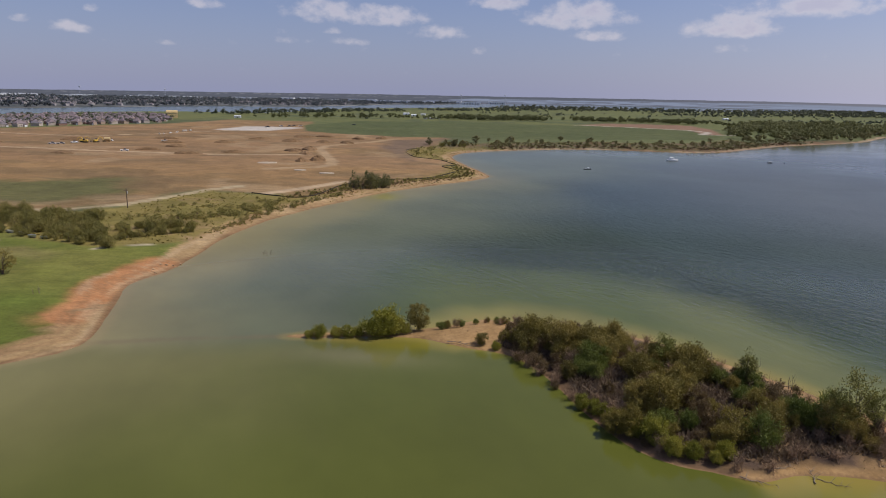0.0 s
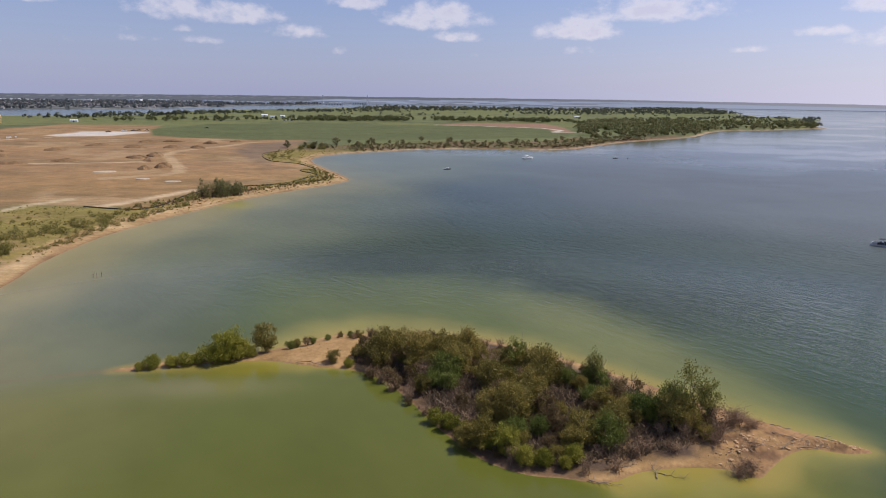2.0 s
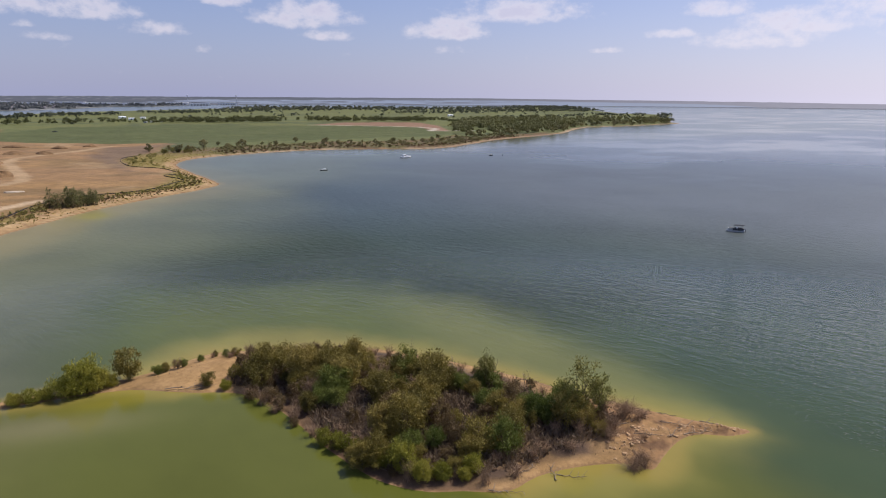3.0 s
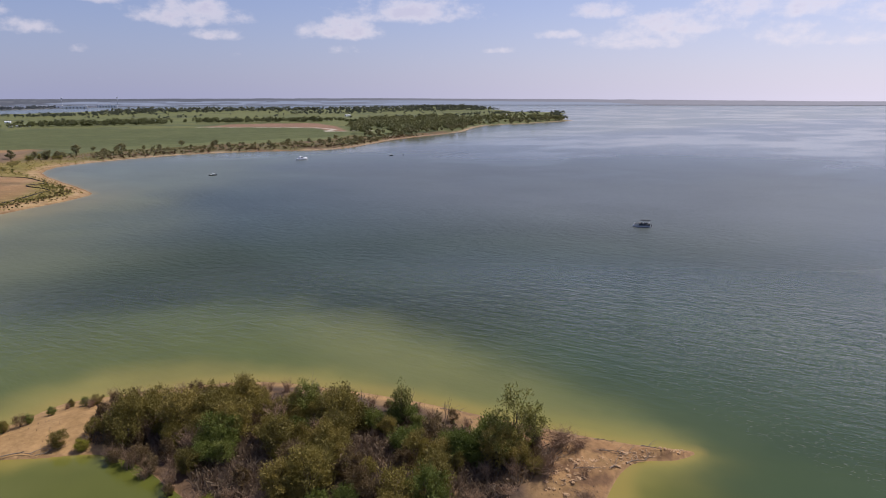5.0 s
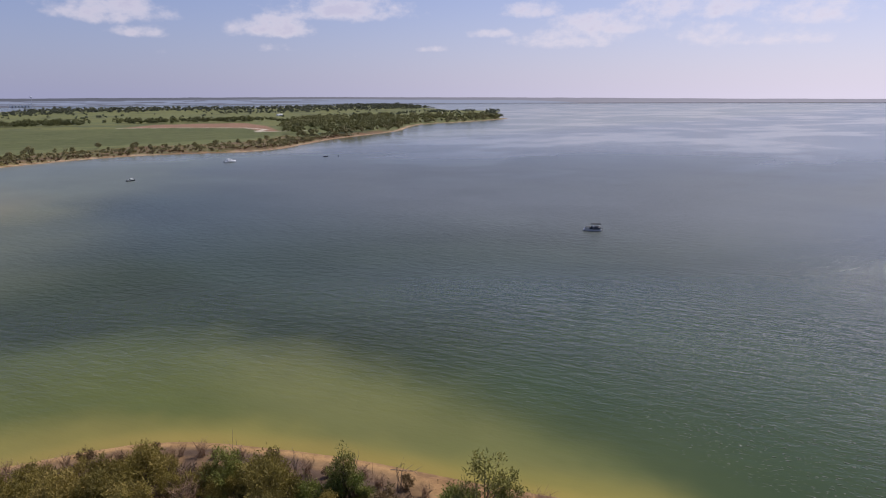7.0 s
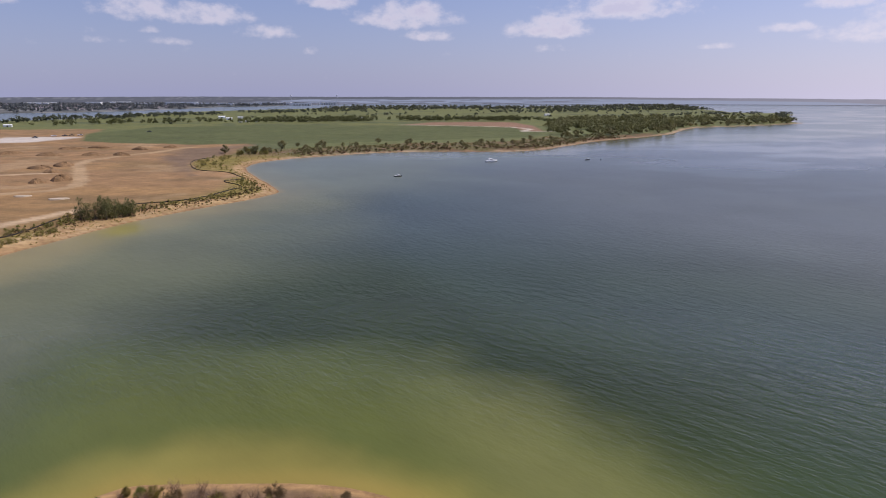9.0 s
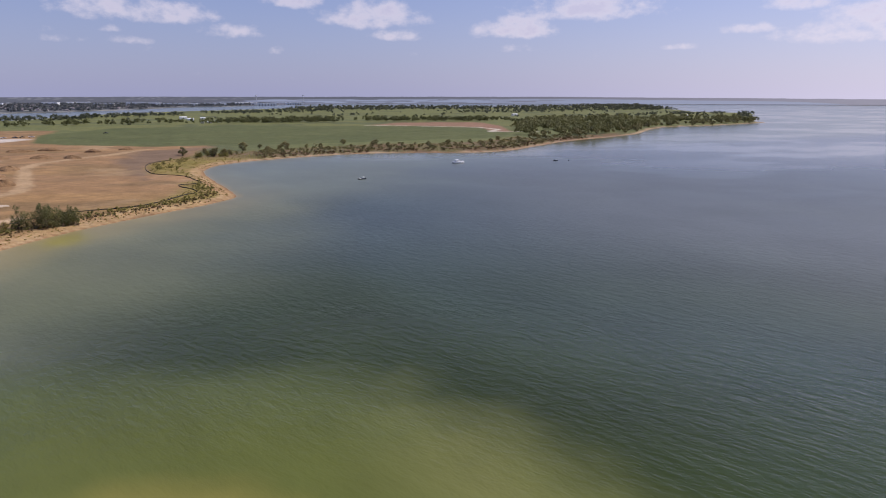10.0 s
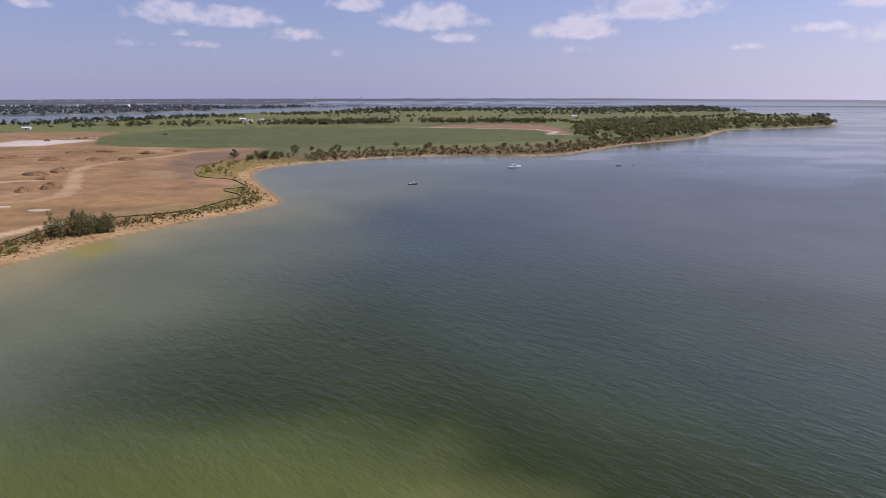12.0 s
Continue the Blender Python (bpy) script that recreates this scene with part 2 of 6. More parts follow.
def fbm(x, y, scale, seed, octaves=4):
    total, amp, norm = 0, 1.0, 0
    for k in range(octaves):
        total = total + amp * vnoise(x, y, scale / 2 ** k, seed + k)
        norm, amp = norm + amp, amp * 0.55
    return total / norm


def rounded(points, n=3):
    """A closed Catmull-Rom line through the points."""
    p = np.array(points, float)
    a, b, c, d = np.roll(p, 1, 0), p, np.roll(p, -1, 0), np.roll(p, -2, 0)
    out = []
    for k in range(n):
        s = k / n
        out.append(0.5 * (2 * b + (c - a) * s + (2 * a - 5 * b + 4 * c - d) * s * s + (3 * b - a - 3 * c + d) * s ** 3))
    return np.stack(out, 1).reshape(-1, 2)


def inside(poly, x, y):
    """Signed distance to a closed outline: positive inside."""
    x, y = np.asarray(x, float), np.asarray(y, float)
    best, odd = np.full(x.shape, 1e18), np.zeros(x.shape, bool)
    for (ax, ay), (bx, by) in zip(poly, np.roll(poly, -1, 0)):
        ex, ey = bx - ax, by - ay
        s = np.clip(((x - ax) * ex + (y - ay) * ey) / (ex * ex + ey * ey + 1e-12), 0, 1)
        best = np.minimum(best, (x - ax - s * ex) ** 2 + (y - ay - s * ey) ** 2)
        if ay != by:
            odd ^= ((ay > y) != (by > y)) & (x < ex * (y - ay) / ey + ax)
    return np.where(odd, 1, -1) * np.sqrt(best)


def along(line, x, y):
    """Distance to an open line."""
    best = np.full(np.shape(x), 1e18)
    for (ax, ay), (bx, by) in zip(line[:-1], line[1:]):
        ex, ey = bx - ax, by - ay
        s = np.clip(((x - ax) * ex + (y - ay) * ey) / (ex * ex + ey * ey), 0, 1)
        best = np.minimum(best, (x - ax - s * ex) ** 2 + (y - ay - s * ey) ** 2)
    return np.sqrt(best)


def smooth(e0, e1, v):
    s = np.clip((v - e0) / (e1 - e0), 0, 1)
    return s * s * (3 - 2 * s)


WEST = [(-5200, -900), (-1200, -260), (-420, -60), (-180, 30), (-110, 76), (-86, 95), (-72, 104), (-66, 110), (-65.5, 117), (-68.5, 128), (-72, 140),
        (-74, 150), (-72, 158), (-69.5, 168), (-69.5, 190), (-68.5, 212), (-63.5, 236), (-55.5, 256), (-43.5, 282), (-30, 309), (-13.5, 332), (6, 354), (18, 369)]
BAY = [(24.5, 384), (19, 418), (10, 458), (4, 502), (12, 538), (35, 564), (80, 592), (115, 606), (165, 605), (210, 592), (255, 611), (345, 700), (405, 742),
       (495, 805), (580, 905), (655, 978), (740, 1000), (820, 1035), (945, 1096), (955, 1112), (985, 1170), (1060, 1255), (1230, 1480), (1413, 1660)]
BACK = [(1420, 1740), (1380, 1900), (1480, 2050), (1740, 2600), (2100, 3150), (2050, 3450), (1750, 3400), (1300, 2900), (700, 2900), (300, 2950), (138, 2753),
        (-46, 2500), (-211, 2250), (-329, 1990), (-375, 1690), (-420, 1480), (-560, 1460), (-640, 1400), (-726, 1271), (-771, 1040), (-1100, 800),
        (-1800, 500), (-5200, 300)]
FAR = [(-5400, 700), (-2000, 900), (-1300, 1150), (-1005, 1338), (-922, 1617), (-780, 1958), (-756, 2065), (-518, 2216), (-403, 2440), (-287, 2994),
       (-196, 3298), (-50, 3450), (120, 3900), (300, 4350)] + [
    (20 + 4800 * math.sin(radians(a)), 40 + 4800 * math.cos(radians(a))) for a in range(8, 108, 4)] + [(5600, -1700), (5600, 5600), (-5600, 5600)]
ISLE = [(-30, 119), (-22, 121.3), (-12, 122.5), (-5, 124), (2, 127), (8, 130.5), (14, 130), (21, 128.5), (31, 126), (39, 121), (45, 115), (50, 109.5),
        (55, 103), (60, 95.5), (65, 88.5), (69, 83), (73, 78.3), (76.5, 75), (78, 73.2), (74, 73.3), (70, 75.3), (66, 74.5), (61, 71.5), (58, 70), (56, 72.5),
        (50, 74), (44, 74), (39, 72.5), (34, 74.5), (30, 76), (26, 79.5), (23.5, 84), (21, 90), (19, 97), (16.5, 104), (13.5, 109.5), (10, 112.5), (5, 114.3),
        (1, 116.3), (-4, 119), (-10, 119.6), (-18, 119), (-26, 118.2)]
MAIN_P = rounded(WEST + BAY + BACK, 2)
FAR_P = np.array(FAR, float)
ISLE_P = rounded(ISLE, 3)

# land uses, as outlines on the ground
LAWN = np.array([(-160, 202), (-133, 197), (-117, 187), (-96, 179.5), (-82, 189), (-72, 200), (-60, 190), (-60, 100), (-130, 70), (-200, 90), (-220, 180)], float)
MEADOW = np.array([(-230, 190), (-160, 212), (-131, 231), (-119, 246), (-112, 270), (-105, 290), (-83, 285), (-66, 279), (-48, 300), (-30, 325), (-10, 360), (2, 390), (-2, 430),
                   (6, 450), (-4, 470), (-22, 474), (-31, 520), (-28, 552), (-10, 585), (20, 625), (70, 655), (150, 675), (240, 680), (320, 760), (330, 690), (200, 570),
                   (0, 500), (60, 380), (-20, 250), (-100, 170)], float)
CROP = np.array([(-160, 762), (-123, 725), (-54, 690), (0, 690), (119, 700), (226, 722), (300, 752), (330, 815), (350, 900), (355, 985), (283, 1025), (165, 1068),
                 (2, 1120), (-147, 1058), (-190, 900)], float)
RED = np.array([(205, 1080), (274, 1170), (345, 1185), (412, 1149), (395, 1010), (345, 840), (330, 870), (352, 985), (290, 1045)], float)
WORKS = np.array([(-1100, 250), (-240, 215), (-150, 226), (-120, 250), (-110, 290), (-83, 286), (-57, 286), (-32, 345), (12, 380), (12, 430), (0, 480), (-15, 530), (-10, 590),
                  (0, 690), (-54, 690), (-160, 762), (-190, 900), (-200, 1010), (-330, 1030), (-360, 870), (-440, 740), (-500, 650), (-1100, 500)], float)
GREENISH = np.array([(-320, 240), (-184, 240), (-145, 251), (-135, 278), (-158, 322), (-202, 302), (-300, 272)], float)
MAUVE = np.array([(-56, 570), (-49, 640), (-20, 660), (0, 680), (-15, 590), (-30, 540), (-28, 500), (-22, 447), (-45, 520)], float)
PAD = np.array([(-262, 756), (-251, 836), (-177, 836), (-196, 745), (-239, 738)], float)
TRACKS = [[(-190, 222), (-165, 227.5), (-137, 233.5), (-122, 247), (-114, 266), (-106, 289), (-95, 305)],
          [(-100, 372), (-88, 384), (-76, 388), (-70, 403), (-72, 424), (-80, 450), (-90, 488), (-98, 514), (-99, 548), (-86, 576), (-64, 612), (-48, 650)],
          [(-78, 286), (-68, 300), (-58, 318), (-50, 332)],
          [(-440, 640), (-330, 610), (-280, 670), (-240, 735)], [(-330, 480), (-226, 462), (-150, 455), (-95, 462)],
          [(-172, 216), (-160, 209), (-151, 202), (-140, 193), (-131, 186)]]
PALE_TRACK = [(205, 1078), (283, 1030), (350, 975), (352, 905), (335, 880), (322, 850), (380, 845)]


def land(x, y):
    """Signed distances, positive on land, to the mainland, the far bank and the island."""
    w = (fbm(x, y, 26, 3, 4) - 0.5) * 3.2
    return inside(MAIN_P, x, y) + w, inside(FAR_P, x, y) + (fbm(x, y, 300, 5, 3) - 0.5) * 70, inside(ISLE_P, x, y) + w * 0.32


def height_of(dm, df, di, x, y):
    n = fbm(x, y, 40, 11, 4) - 0.5
    fine = fbm(x, y, 5, 13, 4) - 0.5
    h = np.full(x.shape, -4.0)
    sea = np.maximum(np.maximum(dm, df), di)
    h = np.where(sea < 0, np.maximum(sea * 0.12, -4.0), h)
    main = 0.10 * np.clip(dm, 0, 9) + 1.1 * smooth(6, 26, dm) + 1.2 * smooth(20, 120, dm) + n * 1.4 * smooth(8, 60, dm) + fine * 0.35 * smooth(1, 6, dm)
    h = np.where(dm >= 0, main, h)
    isle = 0.16 * np.clip(di, 0, 4) + 0.7 * smooth(2, 9, di) + fine * 0.5 * smooth(0.3, 2, di)
    isle = isle + (1.5 * fbm(x, y, 3.2, 15, 4) - 0.45) * smooth(0.3, 1.8, di) * smooth(54, 60, x)
    h = np.where(di >= 0, isle, h)
    far = 2.0 * smooth(0, 60, df) + 4 * smooth(100, 900, df) * fbm(x, y, 500, 21, 3)
    return np.where((df >= 0) & (dm < 0), np.maximum(far, 0.05), h)


def ground_z(x, y):
    x, y = np.atleast_1d(np.asarray(x, float)), np.atleast_1d(np.asarray(y, float))
    return height_of(*land(x, y), x, y)


def polar_sheet(r0, step, grow, fine, coarse):
    """A sheet of rings round the middle of the path, denser towards the lake's open side."""
    rings = [r0]
    while rings[-1] < 5300:
        rings.append(rings[-1] + max(step, rings[-1] * grow))
    a = np.concatenate([np.arange(-50, 80, fine), np.arange(80, 310, coarse)])
    r = np.array(rings)
    x = 20 + r[:, None] * np.sin(np.radians(a))[None]
    y = 40 + r[:, None] * np.cos(np.radians(a))[None]
    nr, na = x.shape
    i = np.arange(nr - 1)[:, None] * na
    j, j2 = np.arange(na)[None], (np.arange(na)[None] + 1) % na
    quads = np.stack([i + j, i + na + j, i + na + j2, i + j2], -1).reshape(-1, 4)
    return x.ravel(), y.ravel(), quads[:, ::-1], na


def sheet_mesh(name, x, y, z, quads, na, material):
    v = np.stack([x, y, z], 1)
    v = np.vstack([v, [[20, 40, z[0]]]])
    me = bpy.data.meshes.new(name)
    hub = np.stack([np.arange(na), (np.arange(na) + 1) % na, np.full(na, len(v) - 1)], 1)[:, ::-1]
    me.vertices.add(len(v))
    me.vertices.foreach_set("co", v.astype(np.float32).ravel())
    loops = np.concatenate([quads.ravel(), hub.ravel()])
    me.loops.add(len(loops))
    me.loops.foreach_set("vertex_index", loops.astype(np.int32))
    starts = np.concatenate([np.arange(len(quads)) * 4, len(quads) * 4 + np.arange(len(hub)) * 3])
    me.polygons.add(len(starts))
    me.polygons.foreach_set("loop_start", starts.astype(np.int32))
    me.update(calc_edges=True)
    me.validate()
    if me.polygons[0].normal.z < 0:
        me.flip_normals()
    me.shade_smooth()
    me.materials.append(material)
    return me


def paint(me, name, rgb):
    at = me.attributes.new(name, "FLOAT_COLOR", "POINT")
    full = np.ones((len(me.vertices), 4), np.float32)
    full[:len(rgb), :3] = rgb
    full[len(rgb):, :3] = rgb[0]
    at.data.foreach_set("color", full.ravel())


# ---- ground ----
gx, gy, gq, gna = polar_sheet(4, 0.5, 0.0105, 0.25, 4.0)
dm, df, di = land(gx, gy)
gz = height_of(dm, df, di, gx, gy)
n40, n12, n4, n150 = fbm(gx, gy, 40, 31), fbm(gx, gy, 12, 33), fbm(gx, gy, 4, 35), fbm(gx, gy, 150, 37)
col = np.zeros((len(gx), 3))
col[:] = (0.095, 0.105, 0.050)


def lay(mask, rgb):
    global col
    m = np.clip(mask, 0, 1)[:, None]
    rgb = np.asarray(rgb, float)
    col = col * (1 - m) + rgb * m


def region(poly, soft, wobble=0.0):
    return smooth(-soft, soft, inside(poly, gx, gy) + (n12 - 0.5) * wobble)


# far pastures and woods floor
lay((df > 0) * (dm < 0) * 1.0, (0.075, 0.082, 0.082))
lay(smooth(0.35, 0.6, n150) * (dm > 0), (0.130, 0.142, 0.056))
lay((gy > 1000) * (dm > 0) * smooth(0.4, 0.55, n40), (0.145, 0.150, 0.055))
lay((df > 0) * (dm < 0) * smooth(0.5, 0.62, n150), (0.125, 0.122, 0.11))
# distance haze put into the ground colour: blue grey beyond 3.6 km
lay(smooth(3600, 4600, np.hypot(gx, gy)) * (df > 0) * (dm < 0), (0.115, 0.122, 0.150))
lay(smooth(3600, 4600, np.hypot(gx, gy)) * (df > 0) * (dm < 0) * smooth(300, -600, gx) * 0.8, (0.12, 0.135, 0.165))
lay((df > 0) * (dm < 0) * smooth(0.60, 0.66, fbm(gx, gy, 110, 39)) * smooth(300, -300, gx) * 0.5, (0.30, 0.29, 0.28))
lay(region(WORKS, 6, 14), (0.285, 0.172, 0.076))
lay(region(WORKS, 6, 14) * smooth(300, 460, gy) * 0.5, (0.288, 0.172, 0.096))
streak = fbm(gx * 0.30 + gy * 0.05, gy, 26, 41)
lay(region(WORKS, 6, 14) * smooth(0.46, 0.70, streak) * 0.45, (0.170, 0.112, 0.058))
lay(region(WORKS, 6, 14) * smooth(0.50, 0.70, fbm(gx * 0.4, gy, 40, 43)) * 0.45, (0.33, 0.200, 0.085))
lay(region(WORKS, 6, 14) * smooth(0.48, 0.66, fbm(gx * 0.55, gy, 22, 45)) * 0.42, (0.135, 0.098, 0.050))
lay(region(WORKS, 6, 14) * smooth(0.64, 0.72, n40) * 0.5, (0.36, 0.25, 0.14))
lay(region(GREENISH, 10, 20) * 0.85, (0.105, 0.110, 0.040))
lay(region(MAUVE, 8, 16) * 0.8, (0.165, 0.115, 0.080))
lay(region(CROP, 2, 2), np.stack([0.080 + 0.034 * n40, 0.094 + 0.028 * n40, 0.036 + 0.012 * n40], 1))
lay(region(RED, 3, 4), (0.25, 0.145, 0.095))
# reddish bare earth and dry scrub between the far bay's beach and the field
lay((1 - smooth(16, 30, dm + (n12 - 0.5) * 16)) * (dm > 0) * smooth(540, 600, gy) * smooth(520, 430, gx) * smooth(0.32, 0.55, n12) * 0.85, (0.175, 0.100, 0.058))
lay(region(PAD, 3, 6), (0.50, 0.44, 0.38))
lay((dm > 0) * (1 - smooth(20, 30, dm)) * smooth(225, 245, gy) * smooth(420, 395, gy), np.stack([0.185 + 0.10 * n12, 0.122 + 0.06 * n12, 0.052 + 0.03 * n12], 1))
md = region(MEADOW, 3, 10) * (dm > 0)
lay(md, np.stack([0.165 + 0.10 * n12, 0.142 + 0.05 * n12, 0.038 + 0.026 * n12], 1))
lay(md * smooth(0.55, 0.7, n4 * 0.6 + n12 * 0.4), (0.28, 0.19, 0.095))
lay(md * smooth(555, 600, gy), np.stack([0.120 + 0.04 * n12, 0.108 + 0.03 * n12, 0.050 + 0.02 * n12], 1))
lay(md * smooth(555, 600, gy) * smooth(0.46, 0.6, n12) * 0.7, (0.165, 0.098, 0.060))
lw = region(LAWN, 2, 3) * (dm > 0)
lay(lw, np.stack([0.056 + 0.120 * n40 + 0.02 * n4, 0.102 + 0.062 * n40 + 0.02 * n4, 0.013 + 0.030 * n40], 1))
lay(lw * smooth(0.56, 0.72, n40 * 0.6 + n12 * 0.4) * smooth(-98, -112, gx) * 0.6, (0.23, 0.18, 0.075))
for k, line in enumerate(TRACKS):
    lay((1 - smooth((1.4, 2.4, 2.2)[k] if k < 3 else 1.4, (3.0, 4.8, 3.8)[k] if k < 3 else 3.0, along(line, gx, gy) + (n4 - 0.5) * 2)) * 0.9 * (dm > 0), ((0.40, 0.275, 0.155) if k == 1 else (0.48, 0.35, 0.22)) if k else (0.42, 0.33, 0.20))
lay((1 - smooth(0.35, 0.9, along([(-97, 178), (-91.5, 181), (-85, 188)], gx, gy))) * 0.8, (0.50, 0.42, 0.29))
lay((1 - smooth(2.5, 6, along(PALE_TRACK, gx, gy))) * (dm > 0), (0.48, 0.42, 0.34))
# beaches
wide = 3.5 + 3.4 * smooth(165, 200, gy) + 2.8 * np.exp(-((gx + 74) ** 2 + (gy - 120) ** 2) / 900) + 4 * np.exp(-((gx + 76) ** 2 + (gy - 155) ** 2) / 300) + 3.0 * n40 + 2.6 * smooth(235, 270, gy) * smooth(380, 350, gy)
wide = np.where(gy > 560, 4.0 + 4 * n40, wide)
bm_ = (1 - smooth(wide - 0.5, wide + 0.5, dm + (n12 - 0.5) * 4 + (n4 - 0.5) * 1.2)) * (dm > -3) * (gx < 1000) * (gy < 1300)
lay(bm_, np.stack([0.335 + 0.07 * n4, 0.220 + 0.05 * n4, 0.102 + 0.030 * n4], 1))
lay(bm_ * smooth(520, 600, gy), np.stack([0.28 + 0.07 * n12, 0.200 + 0.05 * n12, 0.130 + 0.035 * n12], 1))
clay = 1 - smooth(2.6, 6.2, along([(-76, 125), (-77, 134), (-80, 148), (-78, 160), (-75, 170)], gx, gy) + (n12 - 0.5) * 5 + (n4 - 0.5) * 2.5)
lay(clay * (dm > 0.3), np.stack([0.37 + 0.06 * n4, 0.160 + 0.05 * n4, 0.064 + 0.03 * n4], 1))
band = fbm(dm * 3.2, gy * 0.35 + gx * 0.2, 7, 47)
lay(bm_ * smooth(0.50, 0.64, band) * (dm > 0.6) * 0.65, (0.27, 0.155, 0.078))
lay(bm_ * smooth(0.48, 0.36, band) * (dm > 0.6) * 0.5, (0.44, 0.315, 0.185))
lay(smooth(1.2, 0.2, along([(-76, 128), (-73, 133), (-71, 138)], gx, gy) + (n4 - 0.5)) * 0.7 * (dm > 0.5), (0.20, 0.155, 0.085))
lay((1 - smooth(0.3, 1.5, np.abs(dm - 0.2))) * (gy < 800) * 0.75, (0.19, 0.098, 0.050))
lay((di > -2) * 1.0, np.stack([0.27 + 0.19 * n4, 0.160 + 0.125 * n4, 0.066 + 0.066 * n4], 1))
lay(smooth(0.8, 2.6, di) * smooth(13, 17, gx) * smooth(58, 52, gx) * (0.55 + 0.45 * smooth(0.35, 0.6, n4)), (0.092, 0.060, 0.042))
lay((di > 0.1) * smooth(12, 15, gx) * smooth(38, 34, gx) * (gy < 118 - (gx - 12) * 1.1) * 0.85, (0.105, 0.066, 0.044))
lay((di > 0.2) * smooth(55, 60, gx) * (0.45 + 0.5 * smooth(0.4, 0.6, n4)) * 0.85, (0.235, 0.130, 0.062))
lay((di > 0.3) * smooth(55, 60, gx) * smooth(0.54, 0.62, fbm(gx, gy, 2.2, 49)) * 0.8, (0.125, 0.070, 0.040))
lay((di > -0.4) * (di < 0.5) * 0.5, (0.19, 0.11, 0.06))
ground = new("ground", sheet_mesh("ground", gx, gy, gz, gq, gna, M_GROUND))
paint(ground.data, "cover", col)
tagged(ground, "tan soil, lawn, meadow and sandy lake shore", "ground", kind="structure")

# ---- water ----
wx, wy, wq, wna = polar_sheet(4, 1.0, 0.014, 0.5, 4.0)
dm, df, di = land(wx, wy)
dm, df, di = -dm, -df, -di
n30, n9 = fbm(wx, wy, 30, 51), fbm(wx, wy, 9, 53)
BAR = [(-66, 113), (-45, 115), (-28, 119), (0, 122), (40, 100), (78, 73), (120, 35), (300, -120)]
line_y = np.interp(wx, [p[0] for p in BAR], [p[1] for p in BAR])
lagoon = smooth(4, -10, wy - line_y + (n30 - 0.5) * 10)
DEEP, MID, GREEN, OLIVE, SAND, SILT = (0.028, 0.048, 0.056), (0.027, 0.038, 0.006), (0.098, 0.113, 0.025), (0.222, 0.194, 0.046), (0.31, 0.230, 0.056), (0.29, 0.225, 0.085)
# outer edge of the green shelf, and of the yellow shoal inside it
SHELF = np.array([(-10, 181), (0, 178), (16, 173), (36, 167), (50, 157), (62, 144), (70, 124), (78, 106), (83.5, 90), (82, 79), (77, 66), (60, 40), (0, 60), (-14, 125), (-14, 150)], float)
SHOAL = np.array([(-12, 124), (-5, 131), (4, 138), (15, 142), (28, 137), (45, 123), (57, 105), (68.5, 90.5), (77.5, 77.5), (77, 72), (66, 70), (62, 66), (52, 64), (38, 69), (36, 80), (20, 110), (0, 117)], float)
LAGOON = (0.098, 0.106, 0.020)
col = np.zeros((len(wx), 3))
col[:] = DEEP
# open water colour, set by distance from the middle of the path
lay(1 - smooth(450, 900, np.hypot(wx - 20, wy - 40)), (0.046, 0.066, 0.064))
# sky reflection put into the colour: paler lake to the east
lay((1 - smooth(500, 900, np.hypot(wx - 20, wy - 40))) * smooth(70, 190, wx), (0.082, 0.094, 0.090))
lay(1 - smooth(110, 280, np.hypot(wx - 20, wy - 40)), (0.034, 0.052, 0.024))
dd = di * (1 + 0.5 * smooth(50, 80, wx)) + (n30 - 0.5) * 16
lay(1 - smooth(45, 150, dd), MID)
dt = dm * (1 + 1.3 * smooth(310, 400, wy))
# clear deep water begins east of this line; west of it the bay is cloudy
CLEAR = np.array([(0, 150), (6, 186), (10, 215), (17, 248), (24, 275), (36, 335), (58, 385), (78, 434), (110, 475), (180, 540), (300, 620), (3000, 1200), (3000, -500), (0, -500)], float)
cloudy_bay = smooth(44, -20, inside(CLEAR, wx, wy) + 22 * smooth(235, 195, wy) + (n30 - 0.5) * 24)
lay(cloudy_bay * (0.95 - 0.30 * smooth(300, 380, wy)), (0.110, 0.120, 0.062))
lay((1 - smooth(3, 60, dm + (n30 - 0.5) * 25)) * smooth(430, 300, wy), (0.158, 0.156, 0.076))
lay((1 - smooth(3, 60, dt + (n30 - 0.5) * 18)) * smooth(300, 380, wy) * 0.7, (0.118, 0.126, 0.084))
lay((1 - smooth(15, 190, dm + (n30 - 0.5) * 40)) * smooth(330, 430, wy) * smooth(330, 130, wx) * 0.75, (0.140, 0.160, 0.122))
lay((1 - smooth(0, 32, dm + (n30 - 0.5) * 14)) * (0.6 - 0.42 * smooth(320, 390, wy)), SILT)
lay(np.minimum(1, 1.6 * np.exp(-((wx + 26) ** 2 / 26 + (wy - 297) ** 2 / 75))) * (0.55 + 0.4 * n9), (0.225, 0.195, 0.028))
shelf = inside(SHELF, wx, wy) + (n30 - 0.5) * 14 + (n9 - 0.5) * 4
lay(smooth(-12, 8, shelf), (0.078, 0.096, 0.026))
lay(smooth(-3, 22, shelf), GREEN)
lay(smooth(-14, 20, shelf + (n9 - 0.5) * 8) * smooth(38, 60, wx), (0.146, 0.150, 0.046))
lay(lagoon, LAGOON)
lay(lagoon * (1 - smooth(8, 62, dm + (n30 - 0.5) * 20)) * 0.8, (0.200, 0.172, 0.062))
